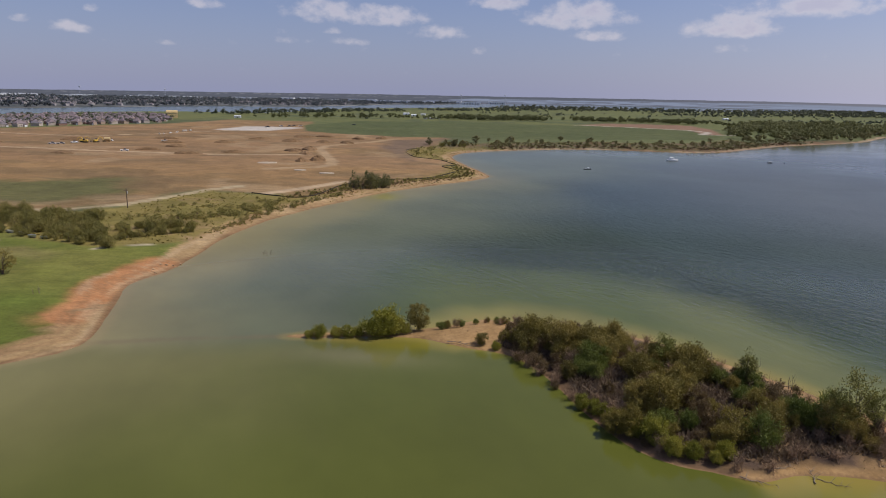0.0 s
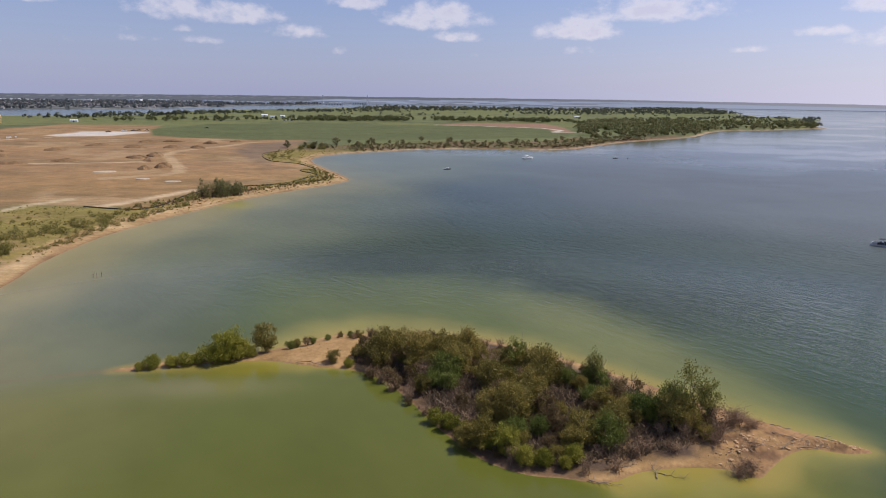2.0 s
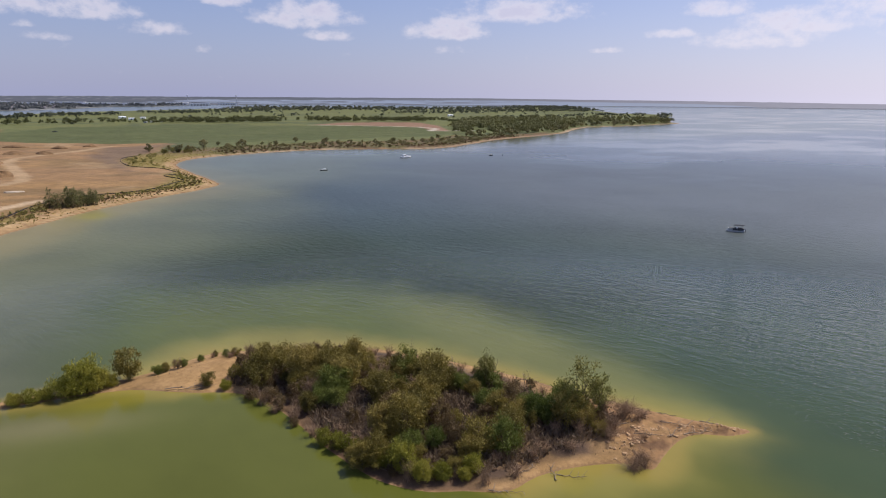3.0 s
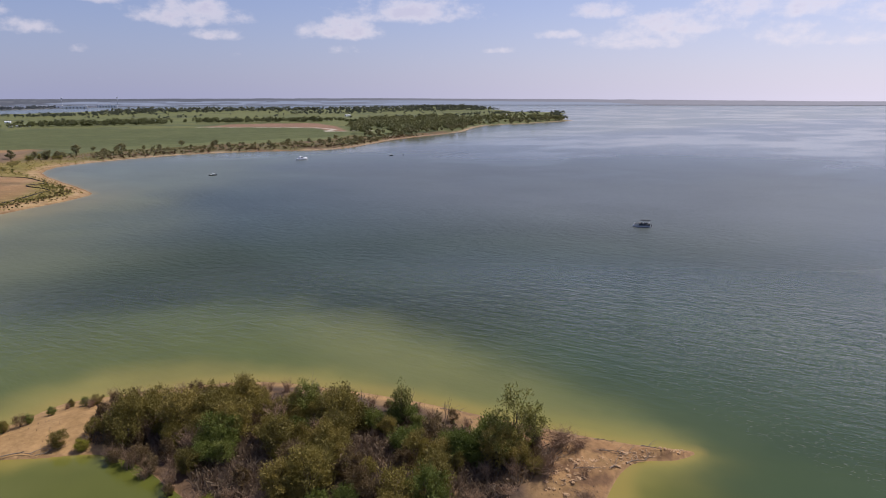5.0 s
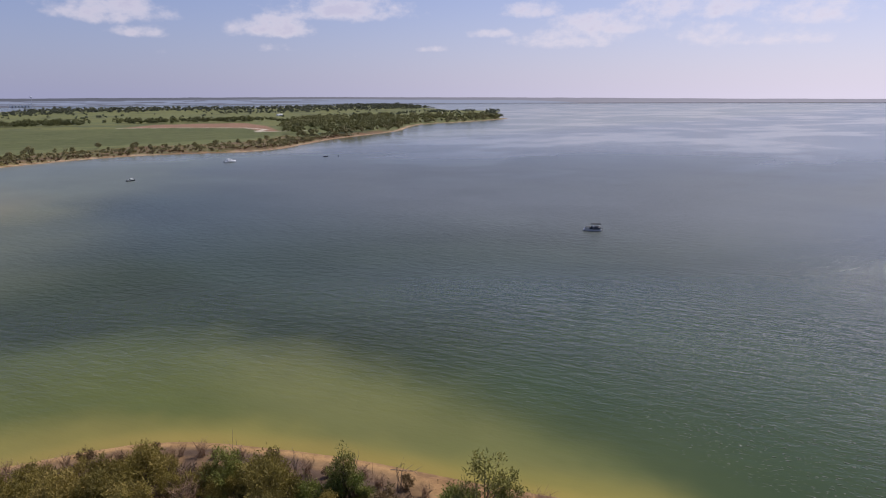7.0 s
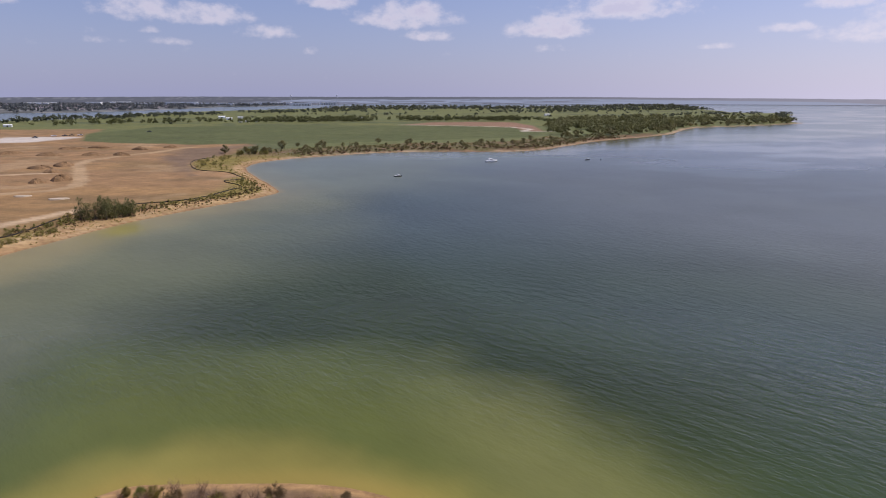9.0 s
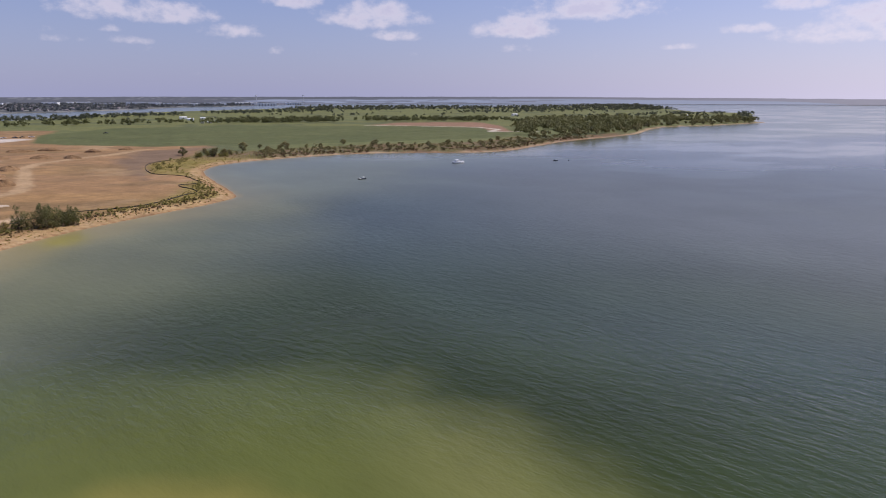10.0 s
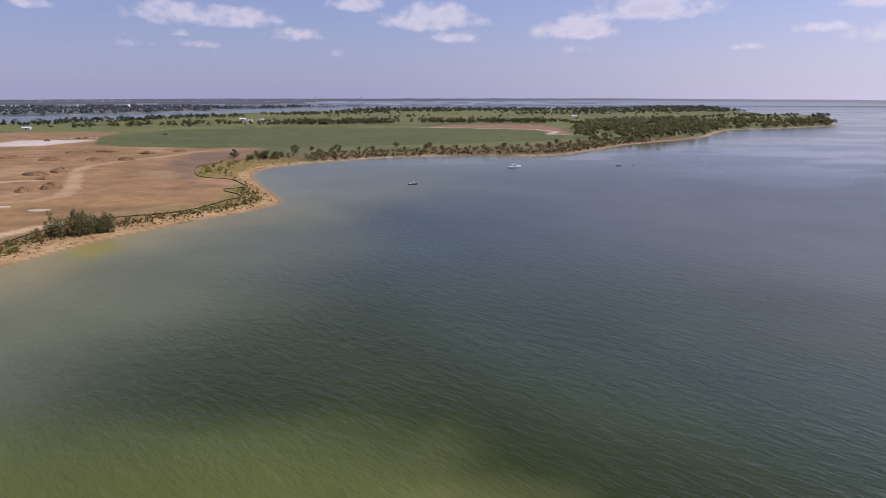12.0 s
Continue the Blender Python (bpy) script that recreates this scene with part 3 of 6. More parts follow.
near = di * (1 + 12.0 * lagoon * smooth(40, 33, wx) * smooth(2, 10, wx))
near = near * (1 + 0.9 * smooth(55, 80, wx) * (1 - lagoon)) * (1 + 2.0 * lagoon * smooth(62, 74, wx)) * (1 + 1.5 * smooth(-14, -30, wx))
lay(lagoon * smooth(64, 78, wx + (n30 - 0.5) * 10) * 0.95, (0.052, 0.070, 0.026))
lay(smooth(64, 84, wx + (n30 - 0.5) * 16) * smooth(190, 110, wx) * smooth(150, 90, wy) * (1 - smooth(-4, 14, shelf)) * 0.8, (0.046, 0.070, 0.022))
bare = 1 - lagoon * smooth(40, 34, wx) * smooth(9, 14, wx)
lay(smooth(-5, 6, inside(SHOAL, wx, wy) + (n9 - 0.5) * 7) * (0.55 + 0.45 * (1 - smooth(3, 14, near))) * bare, OLIVE)
lay((1 - smooth(0.3, 5.0, near + (n9 - 0.5) * 3)) * 0.6 * bare, SAND)
lay(lagoon * np.exp(-((wx + 16) ** 2 / 170 + (wy - 110 + (wx + 16) * 0.12) ** 2 / 16)) * 0.85, (0.175, 0.160, 0.065))
lay(lagoon * np.exp(-((wx + 6) ** 2 / 120 + (wy - 115.5) ** 2 / 6)) * 0.8, (0.190, 0.160, 0.022))
lay(smooth(1.5, 0.2, along([(-66, 113), (-48, 116.5), (-29, 119)], wx, wy) + (n9 - 0.5) * 2) * 0.5, (0.17, 0.125, 0.06))
lay((1 - smooth(0.0, 3.0, dm + (n9 - 0.5) * 2)) * 0.6, (0.30, 0.22, 0.095))
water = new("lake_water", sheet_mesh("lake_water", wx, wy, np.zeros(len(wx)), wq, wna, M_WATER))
# holds silt and depth colours plus the painted reflection
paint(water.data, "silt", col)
shelter = 1 - 0.93 * lagoon * smooth(260, 60, np.hypot(wx - 0, wy - 60))
shelter = shelter * (0.12 + 0.88 * smooth(4, 36, np.minimum(di, dm)))
shelter = shelter * (1 + 0.25 * smooth(130, 200, np.hypot(wx, wy)) - 0.80 * smooth(270, 620, np.hypot(wx, wy)) - 0.30 * smooth(700, 1500, np.hypot(wx, wy)))
wind = fbm(wx * 0.35 + wy * 0.2, wy, 90, 57, 3)
shelter = shelter * (1 - smooth(150, 420, np.hypot(wx, wy)) * (0.15 - 0.6 * smooth(0.38, 0.62, wind)))
slick = (0.25 + 0.75 * smooth(0.46, 0.64, fbm(wx * 0.55 + wy * 0.35, wy - wx * 0.2, 60, 59, 5))) * smooth(260, 520, np.hypot(wx, wy)) * smooth(30, 220, wx)
shelter = shelter * (1 - 0.85 * slick) * (0.86 + 0.36 * smooth(0.36, 0.64, fbm(wx + wy * 0.4, wy, 52, 61, 3)))
dist = np.hypot(wx - 20, wy - 40)
shelter = shelter * (1 - 0.66 * smooth(170, 300, dist) * smooth(20, 110, wx)) * (1 - 0.72 * cloudy_bay) * (0.62 + 0.38 * smooth(120, 190, dist))
glint = smooth(84, 108, wx + (n30 - 0.5) * 16) * smooth(118, 84, wy)
gloss = 0.105 + 0.22 * smooth(130, 190, dist) * (1 - 0.85 * smooth(330, 700, dist)) - 0.05 * smooth(60, 90, wx) * smooth(200, 120, wy) + 0.13 * smooth(112, 180, np.hypot(wx - 25, wy - 50)) * smooth(100, 165, wy + (n30 - 0.5) * 30) - 0.08 * slick
paint(water.data, "ripple", np.repeat(shelter[:, None], 3, 1))
sheen = 0.24 + 0.76 * np.maximum(smooth(130, 300, dist), 0.36 * smooth(62, 120, wx))
gloss = (gloss - 0.055 * smooth(330, 600, dist)) * (1 - 0.6 * glint * smooth(280, 160, dist))
paint(water.data, "glint", np.repeat(glint[:, None], 3, 1))
paint(water.data, "sheen", np.repeat(sheen[:, None], 3, 1))
paint(water.data, "gloss", np.repeat(gloss[:, None], 3, 1))
paint(water.data, "chop", np.repeat(shelter[:, None], 3, 1))
tagged(water, "green shallow lake turning blue grey in deep water", "water", kind="structure")


# ---- backdrop: glowing sheet painted as a hazy lake arm and low shore ----
ba = np.arange(-52.0, 112.0, 0.2)
bz = np.linspace(-1.0, 1.0, 25)
A, Z = np.meshgrid(ba, bz)
top = np.interp(A, [-40, -25, -8, 25, 36, 48, 60, 75], [32, 38, 46, 49, 43, 36, 26, 20]) + (fbm(A * 8, A * 0, 9, 81, 4) - 0.5) * 4
bx, by, bh = 20 + 4890 * np.sin(np.radians(A)), 40 + 4890 * np.cos(np.radians(A)), np.maximum(Z, 0) * top - (Z < 0) * 2 * -Z
shore = np.interp(A, [-8, 2, 30, 44, 52], [60, 18, 15, 20, 60])
depth_below = top - bh
isles = smooth(0.50, 0.58, fbm(A * 3.0, bh * 2.4, 9, 83, 4)) * smooth(34, 20, A)
is_land = np.maximum(smooth(shore + 1.5, shore - 1.5, depth_below), isles * 0.85)
# haze put into the colours: land and lake grow paler with azimuth
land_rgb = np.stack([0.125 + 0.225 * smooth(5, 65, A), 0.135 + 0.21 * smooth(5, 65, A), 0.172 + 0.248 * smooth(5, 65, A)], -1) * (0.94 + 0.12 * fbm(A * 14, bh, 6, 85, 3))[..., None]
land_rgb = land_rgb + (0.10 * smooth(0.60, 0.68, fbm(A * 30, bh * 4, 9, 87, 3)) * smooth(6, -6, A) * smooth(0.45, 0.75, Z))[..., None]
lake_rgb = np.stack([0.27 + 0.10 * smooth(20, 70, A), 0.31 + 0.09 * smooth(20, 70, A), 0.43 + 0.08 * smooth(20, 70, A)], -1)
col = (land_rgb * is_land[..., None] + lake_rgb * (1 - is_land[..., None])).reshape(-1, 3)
nb = len(ba)
bi = (np.arange(len(bz) - 1)[:, None] * nb + np.arange(nb - 1)[None]).ravel()
me = bpy.data.meshes.new("backdrop")
me.from_pydata(np.stack([bx, by, bh], -1).reshape(-1, 3).tolist(), [], np.stack([bi, bi + 1, bi + nb + 1, bi + nb], 1).tolist())
# not lit by the sun: the sheet emits its painted colours
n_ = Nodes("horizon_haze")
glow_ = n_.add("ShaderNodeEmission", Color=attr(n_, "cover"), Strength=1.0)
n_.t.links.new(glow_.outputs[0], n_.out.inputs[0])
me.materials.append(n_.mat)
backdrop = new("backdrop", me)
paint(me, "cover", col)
tagged(backdrop, "hazy far lake arm with low wooded shore on the horizon", "distance", kind="structure")


# ---- building blocks ----
class Geo:
    """Vertices and faces that become one mesh."""

    def __init__(self):
        self.v, self.f = [], []

    def add(self, verts, faces):
        n = len(self.v)
        self.v += [tuple(p) for p in verts]
        self.f += [tuple(i + n for i in face) for face in faces]
        return self

    def loft(self, rings, cap=True):
        """Skins rings of equal length."""
        k = len(rings[0])
        faces = []
        for r in range(len(rings) - 1):
            for i in range(k):
                j = (i + 1) % k
                faces.append((r * k + i, r * k + j, (r + 1) * k + j, (r + 1) * k + i))
        if cap:
            faces += [tuple(range(k))[::-1], tuple(range((len(rings) - 1) * k, len(rings) * k))]
        return self.add([p for ring in rings for p in ring], faces)

    def box(self, x, y, z, sx, sy, sz, bevel=0.0, taper=1.0):
        """A box on z with chamfered upright edges and a narrowed top."""
        b = bevel or min(sx, sy) * 0.06

        def ring(h, s):
            hx, hy = sx / 2 * s, sy / 2 * s
            return [(x - hx + b, y - hy, h), (x + hx - b, y - hy, h), (x + hx, y - hy + b, h), (x + hx, y + hy - b, h), (x + hx - b, y + hy, h),
                    (x - hx + b, y + hy, h), (x - hx, y + hy - b, h), (x - hx, y - hy + b, h)]

        return self.loft([ring(z, 1.0), ring(z + sz - min(b, sz * 0.3), 1 + (taper - 1) * 0.9), ring(z + sz, taper * (1 - 0.5 * b / max(sx, sy)))])

    def tube(self, pts, radii, sides=5):
        pts = [Vector(p) for p in pts]
        rings = []
        for i, p in enumerate(pts):
            d = (pts[min(i + 1, len(pts) - 1)] - pts[max(i - 1, 0)])
            d = d.normalized() if d.length > 1e-6 else Vector((0, 0, 1))
            u = d.orthogonal().normalized()
            w = d.cross(u)
            rings.append([tuple(p + (u * math.cos(a) + w * math.sin(a)) * radii[i]) for a in (2 * math.pi * k / sides for k in range(sides))])
        return self.loft(rings)

    def disc(self, x, y, z0, z1, r0, r1, sides=16):
        return self.loft([[(x + r * math.cos(2 * math.pi * k / sides), y + r * math.sin(2 * math.pi * k / sides), z) for k in range(sides)] for z, r in ((z0, r0), (z1, r1))])

    def mesh(self, name, material, flat=True):
        me = bpy.data.meshes.new(name)
        me.from_pydata(self.v, [], self.f)
        me.materials.append(material)
        if not flat:
            me.shade_smooth()
        return me


def part(name, geo, material, parent=None, label="", flat=True):
    ob = new(name, geo.mesh(name, material, flat))
    if parent:
        ob.parent = parent
    return tagged(ob, label)


def loose_mesh(name, verts, material):
    """A mesh of loose faces from an array of n x corners x 3."""
    n, k = np.shape(verts)[:2]
    me = bpy.data.meshes.new(name)
    me.vertices.add(n * k)
    me.vertices.foreach_set("co", np.asarray(verts, np.float32).ravel())
    me.loops.add(n * k)
    me.loops.foreach_set("vertex_index", np.arange(n * k, dtype=np.int32))
    me.polygons.add(n)
    me.polygons.foreach_set("loop_start", np.arange(n, dtype=np.int32) * k)
    me.update(calc_edges=True)
    me.materials.append(material)
    return me


def leaf_faces(rng, centres, radii, per, size, squash=0.8, slim=(0.16, 0.42)):
    """Small leaf sprays on the skins of many clumps."""
    out = []
    for c, r in zip(centres, radii):
        d = rng.normal(size=(per, 3))
        d /= np.linalg.norm(d, axis=1)[:, None]
        feathery = slim[1] < 0.65
        p = np.asarray(c) + d * (r * rng.uniform(0.35 if feathery else 0.45, 1.32 if feathery else 1.12, (per, 1))) * np.array([1, 1, 1.1 if feathery else squash])
        nrm = d + rng.normal(size=(per, 3)) * (0.7 if slim[1] < 0.65 else 0.42) + np.array([0, 0, 0.25])
        nrm /= np.linalg.norm(nrm, axis=1)[:, None]
        if feathery:  # sprays that point up and outward
            t = d * 0.7 + np.array([0, 0, 0.5]) + rng.normal(size=(per, 3)) * 0.6
            t /= np.linalg.norm(t, axis=1)[:, None] + 1e-9
            nrm = np.cross(t, rng.normal(size=(per, 3)))
            nrm /= np.linalg.norm(nrm, axis=1)[:, None] + 1e-9
        else:
            t = np.cross(nrm, rng.normal(size=(per, 3)))
            t /= np.linalg.norm(t, axis=1)[:, None] + 1e-9
        b = np.cross(nrm, t)
        s = size * rng.uniform(0.55, 1.25, (per, 1))
        ln = s * rng.uniform(*slim, (per, 1))
        out.append(np.stack([p - t * s * 0.5 - b * ln * 0.5, p + t * s * 0.6 + nrm * s * 0.1, p - t * s * 0.5 + b * ln * 0.5], 1))
    return np.concatenate(out)


def crown_clumps(rng, h, w, n, low):
    """Clump centres of an uneven crown, from the height low upward."""
    cs, rs = [], []
    lobes = rng.uniform(0.65, 1.15, 7)
    while len(cs) < n:
        d = rng.normal(size=3)
        d /= np.linalg.norm(d)
        a = (math.atan2(d[1], d[0]) / (2 * math.pi) + 0.5) * 7
        lobe = lobes[int(a) % 7] * (1 - a % 1) + lobes[(int(a) + 1) % 7] * (a % 1)
        q = rng.uniform(0.45, 0.95) * lobe
        z = low + (h - low) * (0.48 + 0.46 * d[2] * rng.uniform(0.6, 1.0))
        if rng.random() < 0.16:
            q, z = q * 1.25, z * 1.12
        r = w * rng.uniform(0.07, 0.18)
        cs.append((d[0] * q * w * 0.42, d[1] * q * w * 0.42, max(z, r * 0.5)))
        rs.append(r)
    return cs, rs


def limbs(rng, cs, h, thick, stems=3, each=0.5):
    g = Geo()
    feet = [(rng.normal() * 0.12 * h * 0.2, rng.normal() * 0.12 * h * 0.2) for _ in range(stems)]
    for i, c in enumerate(cs):
        if rng.random() > each:
            continue
        fx, fy = feet[i % stems]
        k = rng.uniform(0.25, 0.5)
        mid = (fx + (c[0] - fx) * k * 0.6 + rng.normal() * 0.06 * h * 0.3, fy + (c[1] - fy) * k * 0.6 + rng.normal() * 0.06 * h * 0.3, c[2] * (k + 0.15))
        g.tube([(fx, fy, -0.3), mid, c], [thick, thick * 0.65, thick * 0.18], 4)
    return g


def make_plant(kind, variant):
    """A plant at the origin, as an Empty with its parts. Returns it."""
    rng = np.random.default_rng(sum(map(ord, kind)) * 31 + variant * 7 + 5)
    name, label, cat, h, w, n, per, size, low, leaf, thick, stems = PLANTS[kind]
    h, w = h * rng.uniform(0.85, 1.15), w * rng.uniform(0.85, 1.15)
    ob = new(name)
    ob.empty_display_size = 0.3
    tagged(ob, label, cat)
    if n == 0:
        g = Geo()
        for _ in range(per):
            a, lean = rng.uniform(0, 6.283), rng.uniform(0.15, 0.95)
            top = Vector((math.cos(a) * w * 0.5 * lean, math.sin(a) * w * 0.5 * lean, h * rng.uniform(0.5, 1.0)))
            bend = top * 0.5 + Vector((rng.normal() * 0.15, rng.normal() * 0.15, 0.15 * h))
            foot = Vector((rng.normal() * 0.12 * w, rng.normal() * 0.12 * w, -0.15))
            g.tube([foot, bend, top], [thick, thick * 0.6, thick * 0.2], 4)
            for _ in range(4):
                s = rng.uniform(0.35, 0.95)
                q = foot.lerp(bend, s * 2) if s < 0.5 else bend.lerp(top, s * 2 - 1)
                g.tube([q, q + Vector((rng.normal() * 0.28 * w * 0.5, rng.normal() * 0.28 * w * 0.5, abs(rng.normal()) * 0.22 * h))], [thick * 0.4, thick * 0.12], 3)
        part("brushwood", g, leaf, ob)
        return ob
    cs, rs = crown_clumps(rng, h, w, n, low)
    part("trunk", limbs(rng, cs, h, thick, stems), M_BARK, ob, "thin grey brown stems")
    crown = new("crown", loose_mesh("crown", leaf_faces(rng, cs, rs, per, size, 0.8, (0.22, 0.5) if size < 0.5 else (0.6, 1.0)), leaf))
    crown.parent = ob
    return ob


PLANTS = {
    # name, label, category, height, width, clumps, leaves per clump, leaf size, crown base, leaf, stem radius, stems
    "shrub": ("shrub", "dense olive green shrub on the sandy islet", "shrub", 4.1, 4.8, 52, 96, 0.27, 0.05, M_LEAF, 0.05, 4),
    "green": ("shrub", "bright green leafy shrub on the sandy islet", "shrub", 3.9, 4.5, 48, 96, 0.27, 0.05, M_LEAF_GREEN, 0.05, 4),
    "rusty": ("shrub", "rust tinged half dry shrub on the sandy islet", "shrub", 3.0, 3.8, 26, 60, 0.30, 0.1, M_DRY, 0.04, 4),
    "willow": ("willow_shrub", "yellow green willow shrub at the water's edge", "shrub", 3.1, 4.7, 48, 96, 0.26, 0.02, M_WILLOW, 0.05, 5),
    "tall": ("tree", "sparse small tree with open green crown", "tree", 7.6, 4.8, 30, 70, 0.34, 1.6, M_LEAF_TREE, 0.09, 3),
    "small": ("tree", "small rounded tree on the sand spit", "tree", 5.4, 5.8, 46, 84, 0.36, 0.4, M_LEAF, 0.08, 2),
    "dead": ("dead_shrub", "bare grey brown dead shrub", "shrub", 2.4, 3.2, 0, 34, 0, 0, M_TWIG, 0.035, 0),
    "snag": ("dead_tree", "bare leafless dead sapling", "tree", 5.0, 2.6, 0, 7, 0, 0, M_DEADWOOD, 0.06, 0),
    "brush": ("brush_pile", "tangled pile of dead branches on the sand", "branches", 1.7, 5.0, 0, 60, 0, 0, M_TWIG, 0.03, 0),
    "shore": ("tree", "dark green rounded tree on the lake shore", "tree", 8.2, 9.6, 24, 34, 0.72, 0.7, M_FAR, 0.14, 3),
    "bush": ("bush", "dark olive bush in a dense thicket", "shrub", 4.8, 7.2, 40, 54, 0.44, 0.05, M_THICKET, 0.08, 4),
    "upright": ("tree", "upright green tree in a clump by the silt fence", "tree", 7.2, 6.2, 26, 40, 0.49, 0.1, M_WOODS, 0.08, 3),
    "scrub": ("meadow_shrub", "low yellow green bush in dry meadow", "shrub", 1.7, 3.6, 14, 34, 0.30, 0.02, M_SCRUB, 0.04, 4),
    "oak": ("tree", "sprawling open crowned tree on the lawn", "tree", 5.2, 8.6, 30, 44, 0.46, 1.0, M_LEAF, 0.15, 3),
}
PROTO = {}
PENDING = []


def plant(kind, x, y, scale=1.0, turn=None, variants=5, group=""):
    PENDING.append((kind, x, y, scale, random.uniform(0, 360) if turn is None else turn, random.randrange(variants), group))


def plant_all():
    """Sets out all that was noted, on the ground."""
    if not PENDING:
        return
    zs = ground_z([p[1] for p in PENDING], [p[2] for p in PENDING])
    for (kind, x, y, s, turn, var, group), z in zip(PENDING, zs):
        key = (kind, var)
        m = pose(x, y, max(z, -0.3) - 0.03, 0, 0, turn)
        if key in PROTO:
            ob = copy_thing(PROTO[key][0], m @ Matrix.Scale(s / PROTO[key][1], 4))
        else:
            ob = make_plant(kind, var)
            ob.matrix_basis = m @ Matrix.Scale(s, 4)
            PROTO[key] = (ob, s)
        if group:
            ob["group"] = group
    PENDING.clear()


# ---- the islet: wood, spit and dead branches ----
random.seed(11)
WOOD = np.array([(10.0, 112.6), (13.0, 109.0), (16.0, 102.5), (18.6, 95.5), (21.4, 88), (24.2, 82), (28, 78), (35, 76.5), (41, 76), (47, 77.2), (55, 77.8), (60.5, 80), (59, 84),
                 (54.5, 90), (50, 96), (45.5, 101.5), (40, 107.5), (33, 116), (26, 120), (18, 123), (13, 122.5), (11, 118)], float)
spots = []
for _ in range(9000):
    x, y = random.uniform(9, 61), random.uniform(74, 125)
    if all((x - a) ** 2 + (y - b) ** 2 > 1.95 ** 2 for a, b in spots):
        spots.append((x, y))
depth_in = inside(WOOD, np.array([s[0] for s in spots]), np.array([s[1] for s in spots]))
for (x, y), d in zip(spots, depth_in):
    if d < 0.1:
        continue
    gap = vnoise(x, y, 6, 71)
    if gap < 0.24 or math.hypot(x - 28.1, y - 94) < 2.4 or math.hypot(x - 40, y - 84.5) < 1.8:
        continue
    tone = vnoise(x, y, 8, 77)
    north_west = x < 30 and y > 103
    west_edge = d < 4.5 and x < 26 and y > 88
    south_edge = d < 3.0 and y < 84 and x > 34
    kind = "shrub"
    r = random.random()
    if west_edge:
        kind = "dead" if r < 0.5 else "rusty" if r < 0.85 else "shrub"
    elif south_edge:
        kind = "dead" if r < 0.45 else "rusty" if r < 0.6 else "willow" if r < 0.8 else "shrub"
    elif r < 0.13:
        kind = "dead"
    elif r < 0.24:
        kind = "rusty"
    elif tone > 0.5 and r < 0.75:
        kind = "green"
    s = random.choice((0.55, 0.75, 0.9, 1.15, 1.4)) * random.uniform(0.9, 1.1) * (0.88 if north_west else 1.0) * (0.62 + 0.38 * min(d / 4.0, 1))
    if west_edge or south_edge:
        s = min(s, 0.85)
    plant(kind, x, y, s, group="shrubs of the islet wood")
plant("tall", 55.4, 82.4, 1.12)
plant("tall", 58.2, 81.6, 0.95)
plant("tall", 53.0, 81.0, 0.8)
plant("tall", 47.5, 97.0, 0.85)
plant("small", 17.5, 113.5, 0.95)
plant("small", 21.5, 111.0, 1.05)
plant("small", 15.0, 111.5, 0.8)
plant("small", 25.0, 109.0, 0.95)
plant("rusty", 28.5, 114.5, 1.1)
plant("green", 37.5, 106.0, 1.25)
for x, y, s in ((39.5, 109, 0.95), (31.5, 117, 0.6), (50, 99.5, 0.7), (45.5, 105.5, 0.6), (53.5, 95, 0.65)):
    plant("snag", x, y, s)
# the spit
for x, y, s in ((-25.4, 118.4, 0.5), (-23.4, 118.7, 0.85), (-20.2, 119.1, 0.7), (-18.0, 119.3, 0.8), (-16.2, 119.7, 0.55), (-13.4, 120.0, 1.25), (-11.2, 120.3, 1.6), (-8.9, 120.7, 1.2), (-10.6, 121.6, 1.3), (-7.4, 121.2, 0.7)):
    plant("willow", x, y, s)
plant("small", -4.9, 123.4, 1.0)
for x, y, s in ((-0.3, 123.2, 0.55), (0.8, 123.6, 0.4), (2.8, 124.6, 0.6), (3.8, 124.9, 0.4), (6.5, 126.1, 0.4), (10.8, 127.0, 0.42), (12.2, 126.2, 0.45), (9.0, 128.2, 0.3)):
    plant(random.choice(("shrub", "green", "rusty")), x, y, s * random.uniform(0.85, 1.15))
plant("shrub", 7.2, 116.0, 0.6)
for x, y, s in ((9.8, 113.8, 0.55), (20.8, 91.4, 0.75), (22.6, 89.2, 0.8), (24.4, 87.6, 0.6), (26.6, 83.0, 0.95), (28.4, 80.6, 1.05), (30.2, 78.2, 0.9), (32.4, 77.4, 0.8), (35.0, 76.2, 0.6)):
    plant("willow", x, y, s)
for x, y, s in ((11.5, 125.4, 0.7), (14.5, 126.2, 0.75), (17.5, 125.2, 0.65), (8.5, 127, 0.5), (35.5, 117.5, 0.55), (29, 121.2, 0.5), (57.6, 71.2, 1.0), (41, 74.6, 0.9), (37, 74.6, 0.85), (59.5, 83, 1.0), (57.5, 78.2, 1.1), (45, 76.8, 0.9), (16, 103, 0.9), (14.5, 106.5, 1.0), (13, 109.5, 1.0), (18, 99, 0.9),
                (63, 79.5, 0.7), (61, 75.5, 0.6)):
    plant("dead", x, y, s)
for x, y, s in ((61.8, 81.0, 1.4), (63.4, 82.6, 1.1), (56.8, 77.6, 1.0), (50.5, 77.4, 0.8), (58, 72.0, 1.0), (47, 78.4, 0.8)):
    plant("brush", x, y, s)

